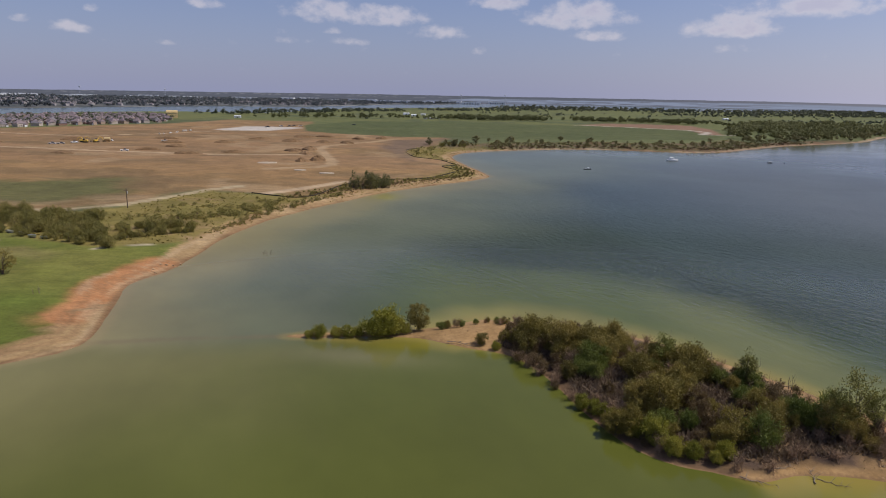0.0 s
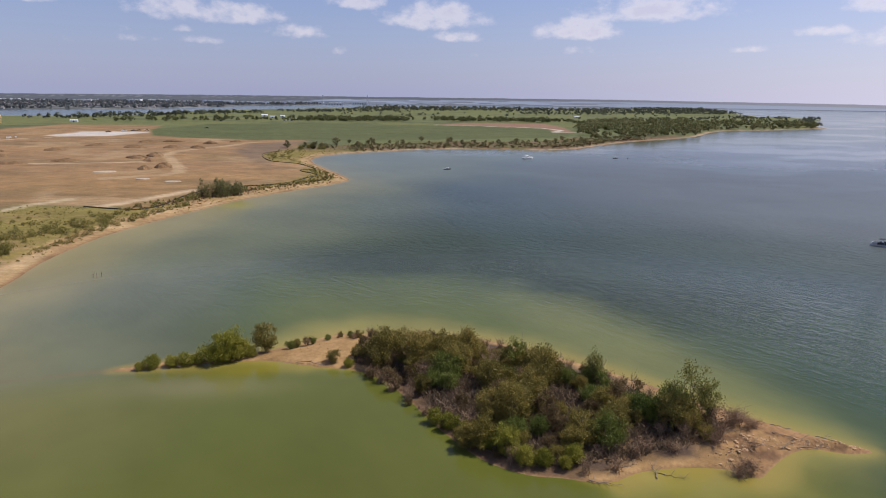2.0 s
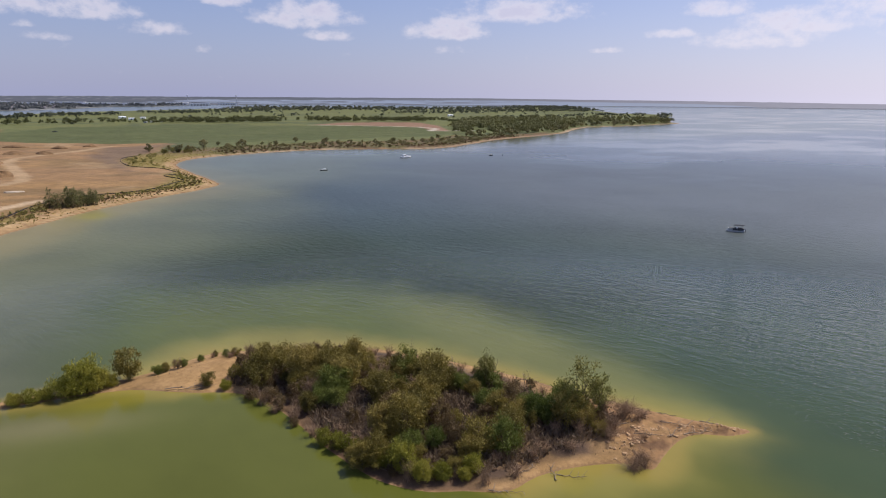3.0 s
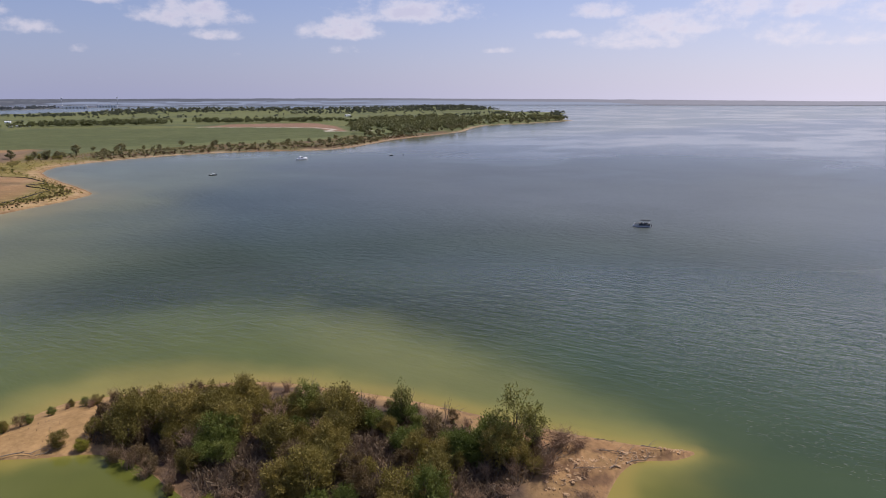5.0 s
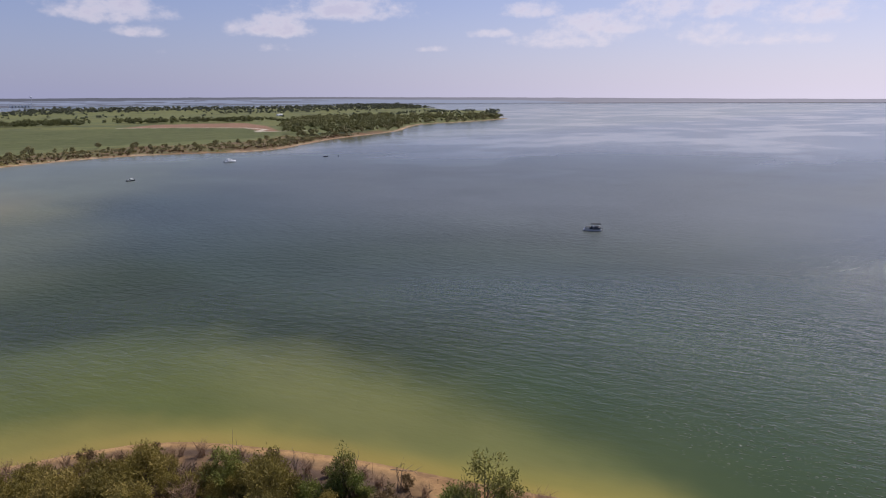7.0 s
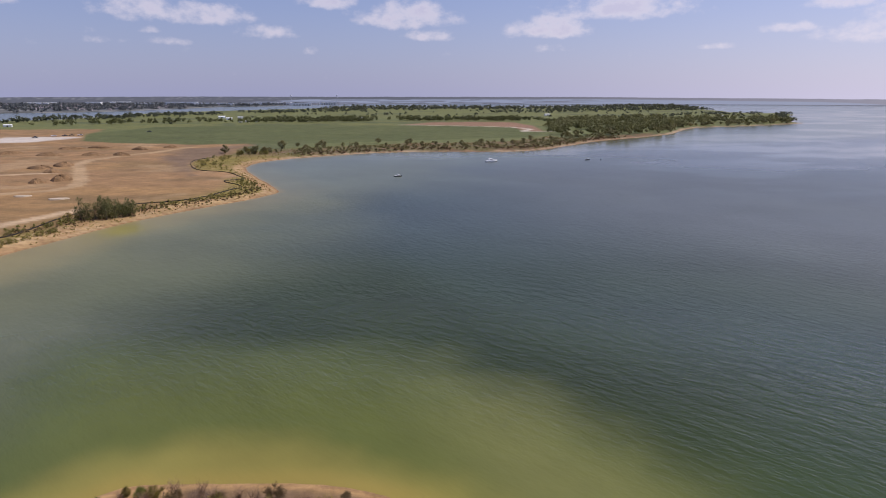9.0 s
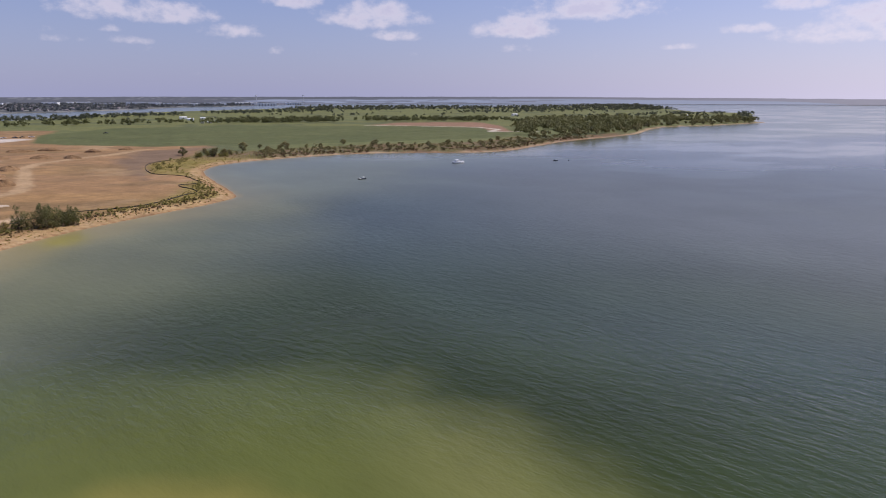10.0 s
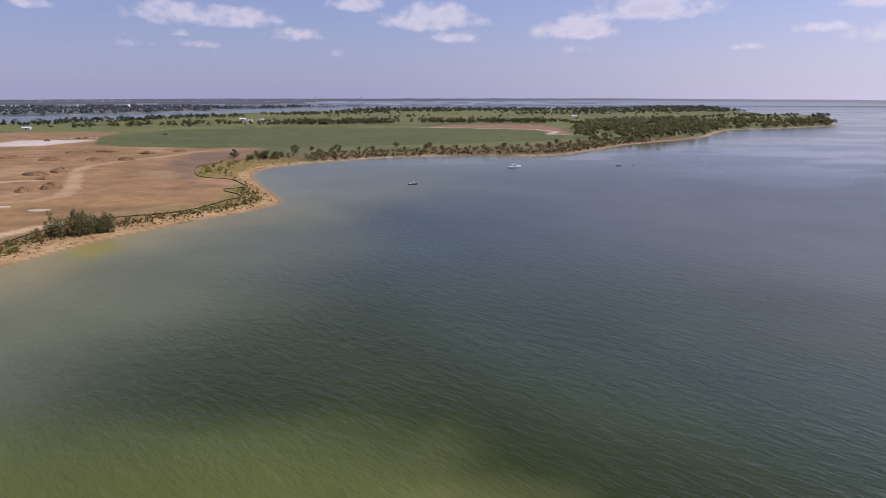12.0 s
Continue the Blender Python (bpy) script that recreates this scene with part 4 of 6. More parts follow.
for k in range(26):
    q = k / 25
    x = np.interp(q, [0, 0.3, 0.55, 1], [14, 29, 42, 60]) + random.uniform(-1.2, 1.2)
    y = np.interp(q, [0, 0.3, 0.55, 1], [124.2, 122.4, 110.4, 86.2]) + random.uniform(-1.4, 1.0)
    plant("dead" if k % 3 else "rusty", x, y, random.uniform(0.45, 0.85))
for x, y, s in ((64.6, 80.6, 0.8), (56.0, 71.0, 1.0)):
    plant("brush", x, y, s)


def driftwood(x, y, turn, length, thick, z=0.1):
    g = Geo()
    thick *= 0.62
    knots = [(-length / 2 + length * k / 6, random.uniform(-0.06, 0.06) * length, 0.05 + random.uniform(0, 0.14)) for k in range(7)]
    g.tube(knots, [thick * (1 - 0.13 * k) for k in range(7)], 7)
    ob = part("driftwood_log", g, M_DEADWOOD)
    for k in range(7):
        q = random.choice(knots[1:])
        out = random.choice((-1, 1)) * random.uniform(0.4, 1.3)
        tip = (q[0] + random.uniform(0.2, 1.0), q[1] + out, random.uniform(0.05, 0.9))
        part("branch", Geo().tube([q, ((q[0] + tip[0]) / 2 + random.uniform(-0.1, 0.1), (q[1] + tip[1]) / 2, (q[2] + tip[2]) / 2 + 0.1), tip], [thick * 0.45, thick * 0.3, thick * 0.1], 5), M_DEADWOOD, ob)
    gz_ = float(ground_z(x, y)[0])
    ob.matrix_basis = pose(x, y, max(gz_, -0.12) + z, 0, 0, turn)
    tagged(ob, "bleached fallen branch lying on the sand", "log", "driftwood on the islet")


random.seed(5)
for x, y, turn, ln, th in ((4, 116.2, -8, 6.5, 0.14), (6.5, 115.4, 10, 4.0, 0.1), (70.5, 75.3, -12, 5.0, 0.13), (68, 78.5, -40, 4.5, 0.12), (46, 73.8, 70, 3.2, 0.12), (47.5, 72.6, -30, 3.0, 0.1),
                           (38.5, 72.4, -25, 4.0, 0.12), (59, 79.2, 5, 5.5, 0.12), (62, 76.5, -30, 4.6, 0.12), (64, 82.6, -10, 4.6, 0.13), (61.5, 86.6, -20, 3.6, 0.11), (69.5, 81.2, -45, 3.0, 0.11),
                           (56.5, 98.8, -50, 3.5, 0.1), (66.8, 76.3, 25, 4.0, 0.1), (72.8, 76.2, -48, 2.6, 0.12), (43, 75.3, 15, 3.0, 0.1)):
    driftwood(x, y, turn, ln, th)


def clod(x, y, r):
    rng = np.random.default_rng(int(abs(x * 131 + y * 17)))
    bm = bmesh.new()
    bmesh.ops.create_icosphere(bm, subdivisions=2, radius=r)
    for v in bm.verts:
        k = 1 + 0.9 * (noise.noise(v.co * (1.6 / r) + Vector((x, y, 0))))
        v.co = Vector((v.co.x * k * rng.uniform(0.8, 1.25), v.co.y * k * rng.uniform(0.85, 1.15), v.co.z * k * 0.45))
    me = bpy.data.meshes.new("clay_clod")
    bm.to_mesh(me)
    bm.free()
    me.materials.append(M_CLOD)
    ob = new("clay_clod", me)
    ob.matrix_basis = pose(x, y, max(float(ground_z(x, y)[0]), -0.05) + r * 0.12, 0, 0, rng.uniform(0, 360))
    tagged(ob, "eroded lump of reddish clay on the shore", "clod", "clay lumps of the islet")


M_CLOD = plain("clay_lumps", (0.42, 0.265, 0.140), 0.95, 0.3, 2.5, bump=0.06)
random.seed(8)
for k in range(170):
    s = k / 169
    clod(55 + 21.5 * s + random.uniform(-0.8, 0.8), 76.0 + 2.0 * math.sin(s * 3.0) - 2.0 * s + random.uniform(-2.4, 2.0) * (1 - 0.8 * s), random.choice((0.10, 0.13, 0.17, 0.22, 0.34)) * (1 - 0.35 * s))
for k in range(12):
    clod(-71.5 + random.uniform(-3, 2), 166 + random.uniform(-6, 6), random.uniform(0.25, 0.5))

# ---- mainland plants ----
random.seed(21)


def strip(line, kind, step, wide, lo, hi, group):
    for (ax, ay), (bx, by) in zip(line[:-1], line[1:]):
        n = max(1, int(math.hypot(bx - ax, by - ay) / step))
        for k in range(n):
            s = (k + random.random()) / n
            plant(kind, ax + (bx - ax) * s + random.uniform(-wide, wide), ay + (by - ay) * s + random.uniform(-wide, wide), random.uniform(lo, hi), group=group)


strip([(-190, 216), (-168, 213), (-150, 210), (-136, 211), (-124, 204), (-112, 197), (-103, 188), (-97, 183)], "bush", 1.2, 4.6, 0.42, 0.85, "thicket behind the lawn")
strip([(-150, 212), (-132, 206), (-116, 198), (-104, 190)], "scrub", 1.4, 4.5, 0.9, 1.7, "meadow bushes")
strip([(-136, 214), (-127, 222), (-119, 217), (-112, 214)], "bush", 2.4, 3.5, 0.5, 0.9, "thicket behind the lawn")
strip([(-175, 221), (-142, 222), (-120, 212), (-107, 197)], "bush", 1.6, 3.0, 0.55, 0.9, "thicket behind the lawn")
strip([(-99, 201), (-92, 204), (-86, 212)], "bush", 1.8, 2.6, 0.4, 0.72, "thicket behind the lawn")
strip([(-98, 189), (-90, 199), (-79, 206)], "bush", 2.0, 2.0, 0.3, 0.55, "thicket behind the lawn")
strip([(-94, 190), (-90, 198), (-82, 208)], "scrub", 1.8, 2.5, 0.7, 1.3, "meadow bushes")
strip([(-110, 215), (-100, 240), (-90, 265)], "scrub", 2.2, 9, 0.5, 1.1, "meadow bushes")
strip([(-88, 215), (-80, 245), (-70, 270), (-58, 288)], "scrub", 1.8, 6, 0.5, 1.2, "meadow bushes")
strip([(-102, 204), (-95, 208), (-88, 210), (-81, 207)], "bush", 1.7, 1.8, 0.45, 0.75, "thicket behind the lawn")
strip([(-160, 210), (-148, 205), (-138, 199), (-128, 194), (-118, 190), (-108, 187), (-100, 183)], "bush", 3.4, 1.8, 0.35, 0.65, "thicket behind the lawn")
strip([(-100, 222), (-84, 230), (-74, 246), (-64, 268)], "scrub", 1.7, 5, 0.8, 1.6, "meadow bushes")
strip([(-76, 208), (-72, 222), (-70, 236), (-65, 252), (-57, 272), (-46, 296)], "scrub", 1.8, 1.6, 0.5, 1.1, "meadow bushes")
strip([(-52, 302), (-44, 315)], "scrub", 2.0, 3, 0.5, 0.9, "meadow bushes")
strip([(-43, 315), (-36, 317), (-28, 325)], "upright", 1.2, 1.8, 0.7, 1.1, "trees by the silt fence")
for x, y, s in ((-47.5, 311, 0.55), (-34, 326, 0.8)):
    plant("oak", x, y, s)
strip([(-20, 346), (-6, 358), (6, 375)], "scrub", 2.2, 2.5, 0.35, 0.8, "meadow bushes")
strip([(10, 400), (5, 425), (2, 450), (-6, 480), (-14, 520)], "scrub", 4.0, 3.5, 0.4, 0.8, "meadow bushes")
strip([(-18, 490), (-22, 530), (-10, 575)], "scrub", 2.6, 9, 0.6, 1.3, "meadow bushes")
for x, y in ((-12, 590), (-5, 600), (8, 588), (14, 594), (22, 598), (31, 628), (40, 648), (50, 615), (55, 622), (61, 640), (84, 648), (94, 640), (111, 680), (120, 645), (128, 642), (136, 650), (144, 662),
             (150, 655), (160, 650), (170, 640), (180, 665), (186, 648), (203, 640), (212, 650), (232, 664), (240, 655), (248, 652), (262, 668), (275, 690), (290, 700), (305, 715)):
    plant("shore", x + random.uniform(-5, 5), y + random.uniform(-6, 9), random.uniform(0.5, 1.1) if x < 75 else random.uniform(0.35, 0.8), group="trees on the far bay shore")
strip([(-8, 578), (20, 590)], "bush", 3.5, 5, 0.6, 0.9, "bushes on the far bay shore")
plant("oak", -104.5, 151.5, 1.0)
for x, y, s in ((-111, 151.5, 0.9), (-117, 150, 0.95), (-114, 155, 0.7), (-122, 148, 0.9)):
    plant("oak", x, y, s)
plant("snag", -88, 138, 0.42)
plant("snag", -88.8, 137.2, 0.3)
plant_all()


# ---- woods, one object for each stand ----
def woods(name, label, spots, h, quads, size, material, clumps=3):
    rng = np.random.default_rng(len(spots) * 3 + 1)
    spots = np.array(spots)
    zs = ground_z(spots[:, 0], spots[:, 1])
    keep = zs > 0.25
    spots, zs = spots[keep], zs[keep]
    cs, rs = [], []
    for (x, y), z in zip(spots, zs):
        k = h * rng.choice((0.5, 0.7, 0.85, 1.0, 1.2)) * rng.uniform(0.9, 1.1)
        w = k * rng.uniform(0.38, 0.56)
        for q in range(clumps):
            a, e = rng.uniform(0, 6.283), math.asin(rng.uniform(-0.25, 1.0))
            cs.append((x + w * math.cos(a) * math.cos(e) * 0.8, y + w * math.sin(a) * math.cos(e) * 0.8, z + k * (0.46 + 0.36 * math.sin(e))))
            rs.append(w * rng.uniform(0.34, 0.58) * (6 / max(clumps, 4)) ** 0.4)
    ob = new(name, loose_mesh(name, leaf_faces(rng, cs, rs, quads, size, 0.8, (0.7, 1.0)), material))
    return tagged(ob, label, "trees", kind="stuff")


def scatter(poly, n, power=1.0):
    poly = np.array(poly, float)
    lo, hi = poly.min(0), poly.max(0)
    rng = np.random.default_rng(n)
    p = rng.uniform(lo, hi, (n * 6, 2))
    p = p[inside(poly, p[:, 0], p[:, 1]) > 0]
    p = p[vnoise(p[:, 0], p[:, 1], 60, n % 13) > 0.32 * power]
    return [tuple(q) for q in p[:n]]


def row(line, n, wide):
    rng = np.random.default_rng(n + 3)
    out = []
    seg = [math.hypot(b[0] - a[0], b[1] - a[1]) for a, b in zip(line[:-1], line[1:])]
    for (a, b, ln) in zip(line[:-1], line[1:], seg):
        for _ in range(int(n * ln / sum(seg)) + 1):
            s = rng.random()
            out.append((a[0] + (b[0] - a[0]) * s + rng.normal() * wide, a[1] + (b[1] - a[1]) * s + rng.normal() * wide))
    return out


# leaf colours with haze put in: greyed, and bluer for the farthest woods
M_WOOD_FAR = leaf_material("woods_hazed", (0.082, 0.094, 0.062), (0.115, 0.126, 0.080), (0.15, 0.148, 0.10))
M_WOOD_FARTHEST = leaf_material("woods_horizon_hazed", (0.105, 0.118, 0.120), (0.14, 0.15, 0.15), (0.18, 0.18, 0.18))
def tufts(name, label, category, poly, n, size, tall, material, seed, clear=0.0):
    """Loose upright tufts on the ground inside an outline."""
    rng = np.random.default_rng(seed)
    poly = np.asarray(poly, float)
    p = rng.uniform(poly.min(0), poly.max(0), (n * 4, 2))
    p = p[inside(poly, p[:, 0], p[:, 1]) > 0]
    p = p[vnoise(p[:, 0], p[:, 1], 9, seed) > clear]
    p = p[inside(LAWN, p[:, 0], p[:, 1]) < -1][:n]
    z = ground_z(p[:, 0], p[:, 1])
    keep = z > 0.3
    p, z = p[keep], z[keep]
    k = len(p)
    a = rng.uniform(0, 6.283, k)
    s, h = size * rng.uniform(0.5, 1.4, k), tall * rng.uniform(0.4, 1.3, k)
    dx, dy = np.cos(a) * s / 2, np.sin(a) * s / 2
    lx, ly = rng.normal(size=k) * h * 0.5, rng.normal(size=k) * h * 0.5
    q = np.stack([np.stack([p[:, 0] - dx, p[:, 1] - dy, z - 0.05], 1), np.stack([p[:, 0] + dx, p[:, 1] + dy, z - 0.05], 1),
                  np.stack([p[:, 0] + dx * 0.6 + lx, p[:, 1] + dy * 0.6 + ly, z + h], 1), np.stack([p[:, 0] - dx * 0.6 + lx, p[:, 1] - dy * 0.6 + ly, z + h * 0.8], 1)], 1)
    return tagged(new(name, loose_mesh(name, q, material)), label, category, kind="stuff")


M_STRAW = leaf_material("dead_undergrowth", (0.11, 0.075, 0.05), (0.19, 0.135, 0.09), (0.29, 0.22, 0.16))
M_MEADOW = leaf_material("meadow_grass", (0.20, 0.170, 0.045), (0.30, 0.240, 0.070), (0.44, 0.33, 0.13))
tufts("undergrowth", "grey brown dead twigs under the islet shrubs", "undergrowth", WOOD, 22000, 0.16, 0.9, M_STRAW, 61)
tufts("dry_grass", "sparse dry grass on the islet sand", "grass", ISLE_P, 1100, 0.10, 0.22, M_STRAW, 62, 0.6)
tufts("meadow_grass", "tall yellow green meadow grass by the shore", "grass", MEADOW, 26000, 0.8, 0.32, M_MEADOW, 63, 0.36)
woods("shore_scrub", "tangled olive scrub along the far bay shore",
      row([(18, 590), (60, 612), (115, 630), (170, 632), (215, 624), (262, 650), (330, 715), (400, 765)], 330, 10), 3.4, 18, 0.75, M_FAR, 4)
woods("shore_scrub", "rust brown dry brush above the far bay beach",
      row([(40, 582), (90, 606), (140, 618), (190, 612), (225, 608), (262, 630), (330, 700), (400, 752)], 260, 4), 2.2, 16, 0.7, M_DRY, 3)
woods("shore_scrub", "tangled brown scrub beside the silt fence",
      row([(-60, 292), (-50, 306), (-40, 322), (-22, 343), (-4, 358), (8, 374), (12, 392), (8, 420)], 190, 2.4), 1.1, 26, 0.42, M_SCRUB)
woods("shore_scrub", "brown dry brush above the sandy beach",
      row([(-66, 280), (-56, 292), (-46, 306), (-36, 322), (-18, 343), (0, 358), (11, 376), (15, 392)], 260, 2.0), 0.7, 24, 0.32, M_DRY)
woods("woodland", "dense dark green wood along the peninsula shore",
      scatter([(330, 775), (400, 770), (500, 835), (590, 935), (660, 1000), (740, 1022), (830, 1055), (935, 1105), (905, 1165), (770, 1180), (640, 1165), (520, 1120), (440, 1050), (398, 960), (358, 860)], 400, 1.0), 12.5, 30, 1.7, M_WOODS, 8)
woods("woodland", "fringe of olive trees and scrub on the peninsula beach",
      row([(330, 735), (400, 772), (495, 838), (575, 930), (650, 1002), (740, 1024), (830, 1060), (935, 1112)], 150, 12), 7.5, 26, 1.3, M_FAR, 6)
woods("hedgerow", "rows of dark trees between green pastures",
      row([(243, 1275), (311, 1230)], 60, 9) + row([(335, 1254), (459, 1226)], 110, 12) + row([(-21, 1235), (60, 1226), (178, 1236)], 130, 9) + row([(-300, 1150), (-180, 1200), (-60, 1240)], 60, 10) + row([(139, 1299), (186, 1351)], 26, 10) + row([(-30, 1225), (60, 1290), (140, 1300)], 40, 10)
      + row([(460, 1220), (520, 1100)], 40, 16) + row([(40, 1260), (90, 1230)], 14, 8), 9.0, 22, 1.6, M_WOODS, 6)
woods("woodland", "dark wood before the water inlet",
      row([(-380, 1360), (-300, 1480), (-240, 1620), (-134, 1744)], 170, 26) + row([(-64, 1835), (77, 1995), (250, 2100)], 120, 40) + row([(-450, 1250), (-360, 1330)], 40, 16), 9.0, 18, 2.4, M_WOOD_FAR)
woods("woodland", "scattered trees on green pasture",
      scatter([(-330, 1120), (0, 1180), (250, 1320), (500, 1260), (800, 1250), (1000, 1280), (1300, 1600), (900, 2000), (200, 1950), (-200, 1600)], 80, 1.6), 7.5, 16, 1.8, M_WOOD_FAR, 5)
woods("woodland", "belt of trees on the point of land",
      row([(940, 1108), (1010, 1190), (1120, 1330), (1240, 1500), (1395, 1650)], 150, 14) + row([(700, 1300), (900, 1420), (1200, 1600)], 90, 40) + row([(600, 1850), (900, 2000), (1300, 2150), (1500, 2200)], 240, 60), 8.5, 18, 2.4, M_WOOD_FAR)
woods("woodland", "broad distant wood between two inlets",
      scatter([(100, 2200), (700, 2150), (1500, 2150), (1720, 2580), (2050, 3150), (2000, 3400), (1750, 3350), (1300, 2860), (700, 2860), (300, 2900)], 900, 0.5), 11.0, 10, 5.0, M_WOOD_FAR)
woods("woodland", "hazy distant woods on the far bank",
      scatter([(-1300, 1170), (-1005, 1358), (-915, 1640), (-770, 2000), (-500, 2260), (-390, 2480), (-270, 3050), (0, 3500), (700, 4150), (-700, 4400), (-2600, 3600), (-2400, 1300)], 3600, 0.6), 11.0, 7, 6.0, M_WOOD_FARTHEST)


# ---- boats on the lake ----
M_WHITE = plain("white_gelcoat", (0.86, 0.86, 0.85), 0.35, 0.05, 1.0)
M_NAVY = plain("dark_hull_paint", (0.035, 0.042, 0.055), 0.4, 0.2, 1.0)
M_CANVAS = plain("black_canvas", (0.025, 0.027, 0.03), 0.85, 0.2, 2.0)
M_ALU = plain("brushed_aluminium", (0.55, 0.56, 0.57), 0.35, 0.1, 2.0, metal=0.9)
M_GLASS = Nodes("dark_glazing").set((0.02, 0.025, 0.03), 0.08, IOR=1.45)
M_SEAT = plain("pale_vinyl", (0.55, 0.52, 0.47), 0.6, 0.1, 2.0)
M_RUBBER = plain("black_rubber", (0.02, 0.02, 0.02), 0.9, 0.2, 3.0)


def hull_rings(length, beam, free, draft, n=9):
    """Rings of a boat's hull, bow towards +x."""
    rings = []
    for k in range(n):
        s = k / (n - 1)
        x = (s - 0.5) * length
        w = beam / 2 * (0.9 + 0.1 * s) * (1 - max(0, (s - 0.45) / 0.55) ** 2.2) + 0.03
        top = free * (1 + 0.35 * s * s)
        keel = -draft * (1 - max(0, (s - 0.75) / 0.25) ** 2 * 0.9)
        rings.append([(x, -w, top), (x, -w * 0.96, top * 0.45), (x, -w * 0.75, keel * 0.5), (x, 0, keel), (x, w * 0.75, keel * 0.5), (x, w * 0.96, top * 0.45), (x, w, top)])
    return rings


def outboard(parent, x, z):
    g = Geo()
    g.box(x, 0, z, 0.35, 0.32, 0.5, 0.07, 0.8).box(x - 0.05, 0, z - 0.8, 0.14, 0.12, 0.85)
    part("outboard_motor", g, M_RUBBER, parent, "black outboard motor")


def cabin_cruiser(x, y, turn):
    ob = new("cabin_cruiser")
    part("hull", Geo().loft(hull_rings(10.0, 3.2, 1.25, 0.5)), M_WHITE, ob, "white moulded hull")
    part("deck", Geo().loft([[(-4.9, -1.35, 1.28), (-4.9, 1.35, 1.28), (1.0, 1.45, 1.38), (3.6, 0.85, 1.52), (4.6, 0.1, 1.64), (4.6, -0.1, 1.64), (3.6, -0.85, 1.52), (1.0, -1.45, 1.38)],
                             [(-4.9, -1.35, 1.36), (-4.9, 1.35, 1.36), (1.0, 1.4, 1.62), (3.4, 0.8, 1.75), (4.5, 0.08, 1.72), (4.5, -0.08, 1.72), (3.4, -0.8, 1.75), (1.0, -1.4, 1.62)]]), M_WHITE, ob)
    part("cabin", Geo().loft([[(-2.6, -1.2, 1.36), (-2.6, 1.2, 1.36), (1.6, 1.15, 1.6), (1.6, -1.15, 1.6)], [(-2.5, -1.1, 2.5), (-2.5, 1.1, 2.5), (0.4, 1.05, 2.6), (0.4, -1.05, 2.6)]]), M_WHITE, ob)
    part("windscreen", Geo().loft([[(1.66, -1.0, 1.66), (1.66, 1.0, 1.66), (0.6, 0.95, 2.5), (0.6, -0.95, 2.5)], [(1.72, -1.0, 1.68), (1.72, 1.0, 1.68), (0.66, 0.95, 2.52), (0.66, -0.95, 2.52)]]), M_GLASS, ob)
    for s in (-1, 1):
        part("side_window", Geo().box(-0.9, s * 1.17, 1.9, 2.4, 0.05, 0.4), M_GLASS, ob)
        part("rail", Geo().tube([(1.0, s * 1.4, 2.1), (3.2, s * 0.9, 2.3), (4.7, s * 0.08, 2.4)], [0.03] * 3, 5), M_ALU, ob)
    part("hardtop", Geo().box(-1.6, 0, 3.0, 2.8, 2.2, 0.14, 0.2), M_WHITE, ob)
    for sx, sy in ((-2.8, -0.95), (-2.8, 0.95), (-0.4, -0.95), (-0.4, 0.95)):
        part("hardtop_post", Geo().tube([(sx, sy, 2.4), (sx + 0.1, sy, 3.05)], [0.05, 0.05], 6), M_ALU, ob)
    part("boot_stripe", Geo().loft([[(p[0], p[1] * 1.012, p[2] * 0.2 + 0.05) for p in r] for r in hull_rings(10.02, 3.2, 1.0, 0.4)]), M_NAVY, ob, "dark blue waterline stripe")
    ob.matrix_basis = pose(x, y, 0.0, 0, 0, turn) @ Matrix.Diagonal((0.92, 0.92, 0.84, 1))
    return tagged(ob, "white cabin cruiser anchored on calm blue water", "boat")


def runabout(x, y, turn, length, dark=True):
    ob = new("motorboat")
    part("hull", Geo().loft(hull_rings(length, length * 0.38, 0.62, 0.25)), M_NAVY if dark else M_WHITE, ob)
    part("deck", Geo().loft([[(length * a, length * b, 0.66) for a, b in ((0.02, -0.17), (0.02, 0.17), (0.3, 0.11), (0.46, 0.01), (0.46, -0.01), (0.3, -0.11))],
                             [(length * a, length * b, 0.82) for a, b in ((0.02, -0.16), (0.02, 0.16), (0.28, 0.1), (0.43, 0.01), (0.43, -0.01), (0.28, -0.1))]]), M_WHITE, ob, "white foredeck")
    part("windscreen", Geo().loft([[(length * 0.06, -0.7, 0.8), (length * 0.06, 0.7, 0.8), (length * 0.0, 0.6, 1.25), (length * 0.0, -0.6, 1.25)],
                                   [(length * 0.06 + 0.04, -0.7, 0.8), (length * 0.06 + 0.04, 0.7, 0.8), (0.04, 0.6, 1.25), (0.04, -0.6, 1.25)]]), M_GLASS, ob)
    part("canopy", Geo().box(-length * 0.16, 0, 1.5, length * 0.3, length * 0.32, 0.1, 0.12), M_WHITE, ob, "white canopy")
    for sx in (-0.28, -0.04):
        for sy in (-0.14, 0.14):
            part("canopy_pole", Geo().tube([(length * sx, length * sy, 0.6), (length * sx, length * sy, 1.52)], [0.025, 0.025], 5), M_ALU, ob)
    part("seat", Geo().box(-length * 0.3, 0, 0.45, 0.6, length * 0.28, 0.45, 0.08), M_SEAT, ob)
    outboard(ob, -length * 0.52, 0.45)
    ob.matrix_basis = pose(x, y, 0, 0, 0, turn) @ Matrix.Diagonal((1, 1, 0.82, 1))
    return tagged(ob, "small dark motorboat with white windscreen on the water", "boat")


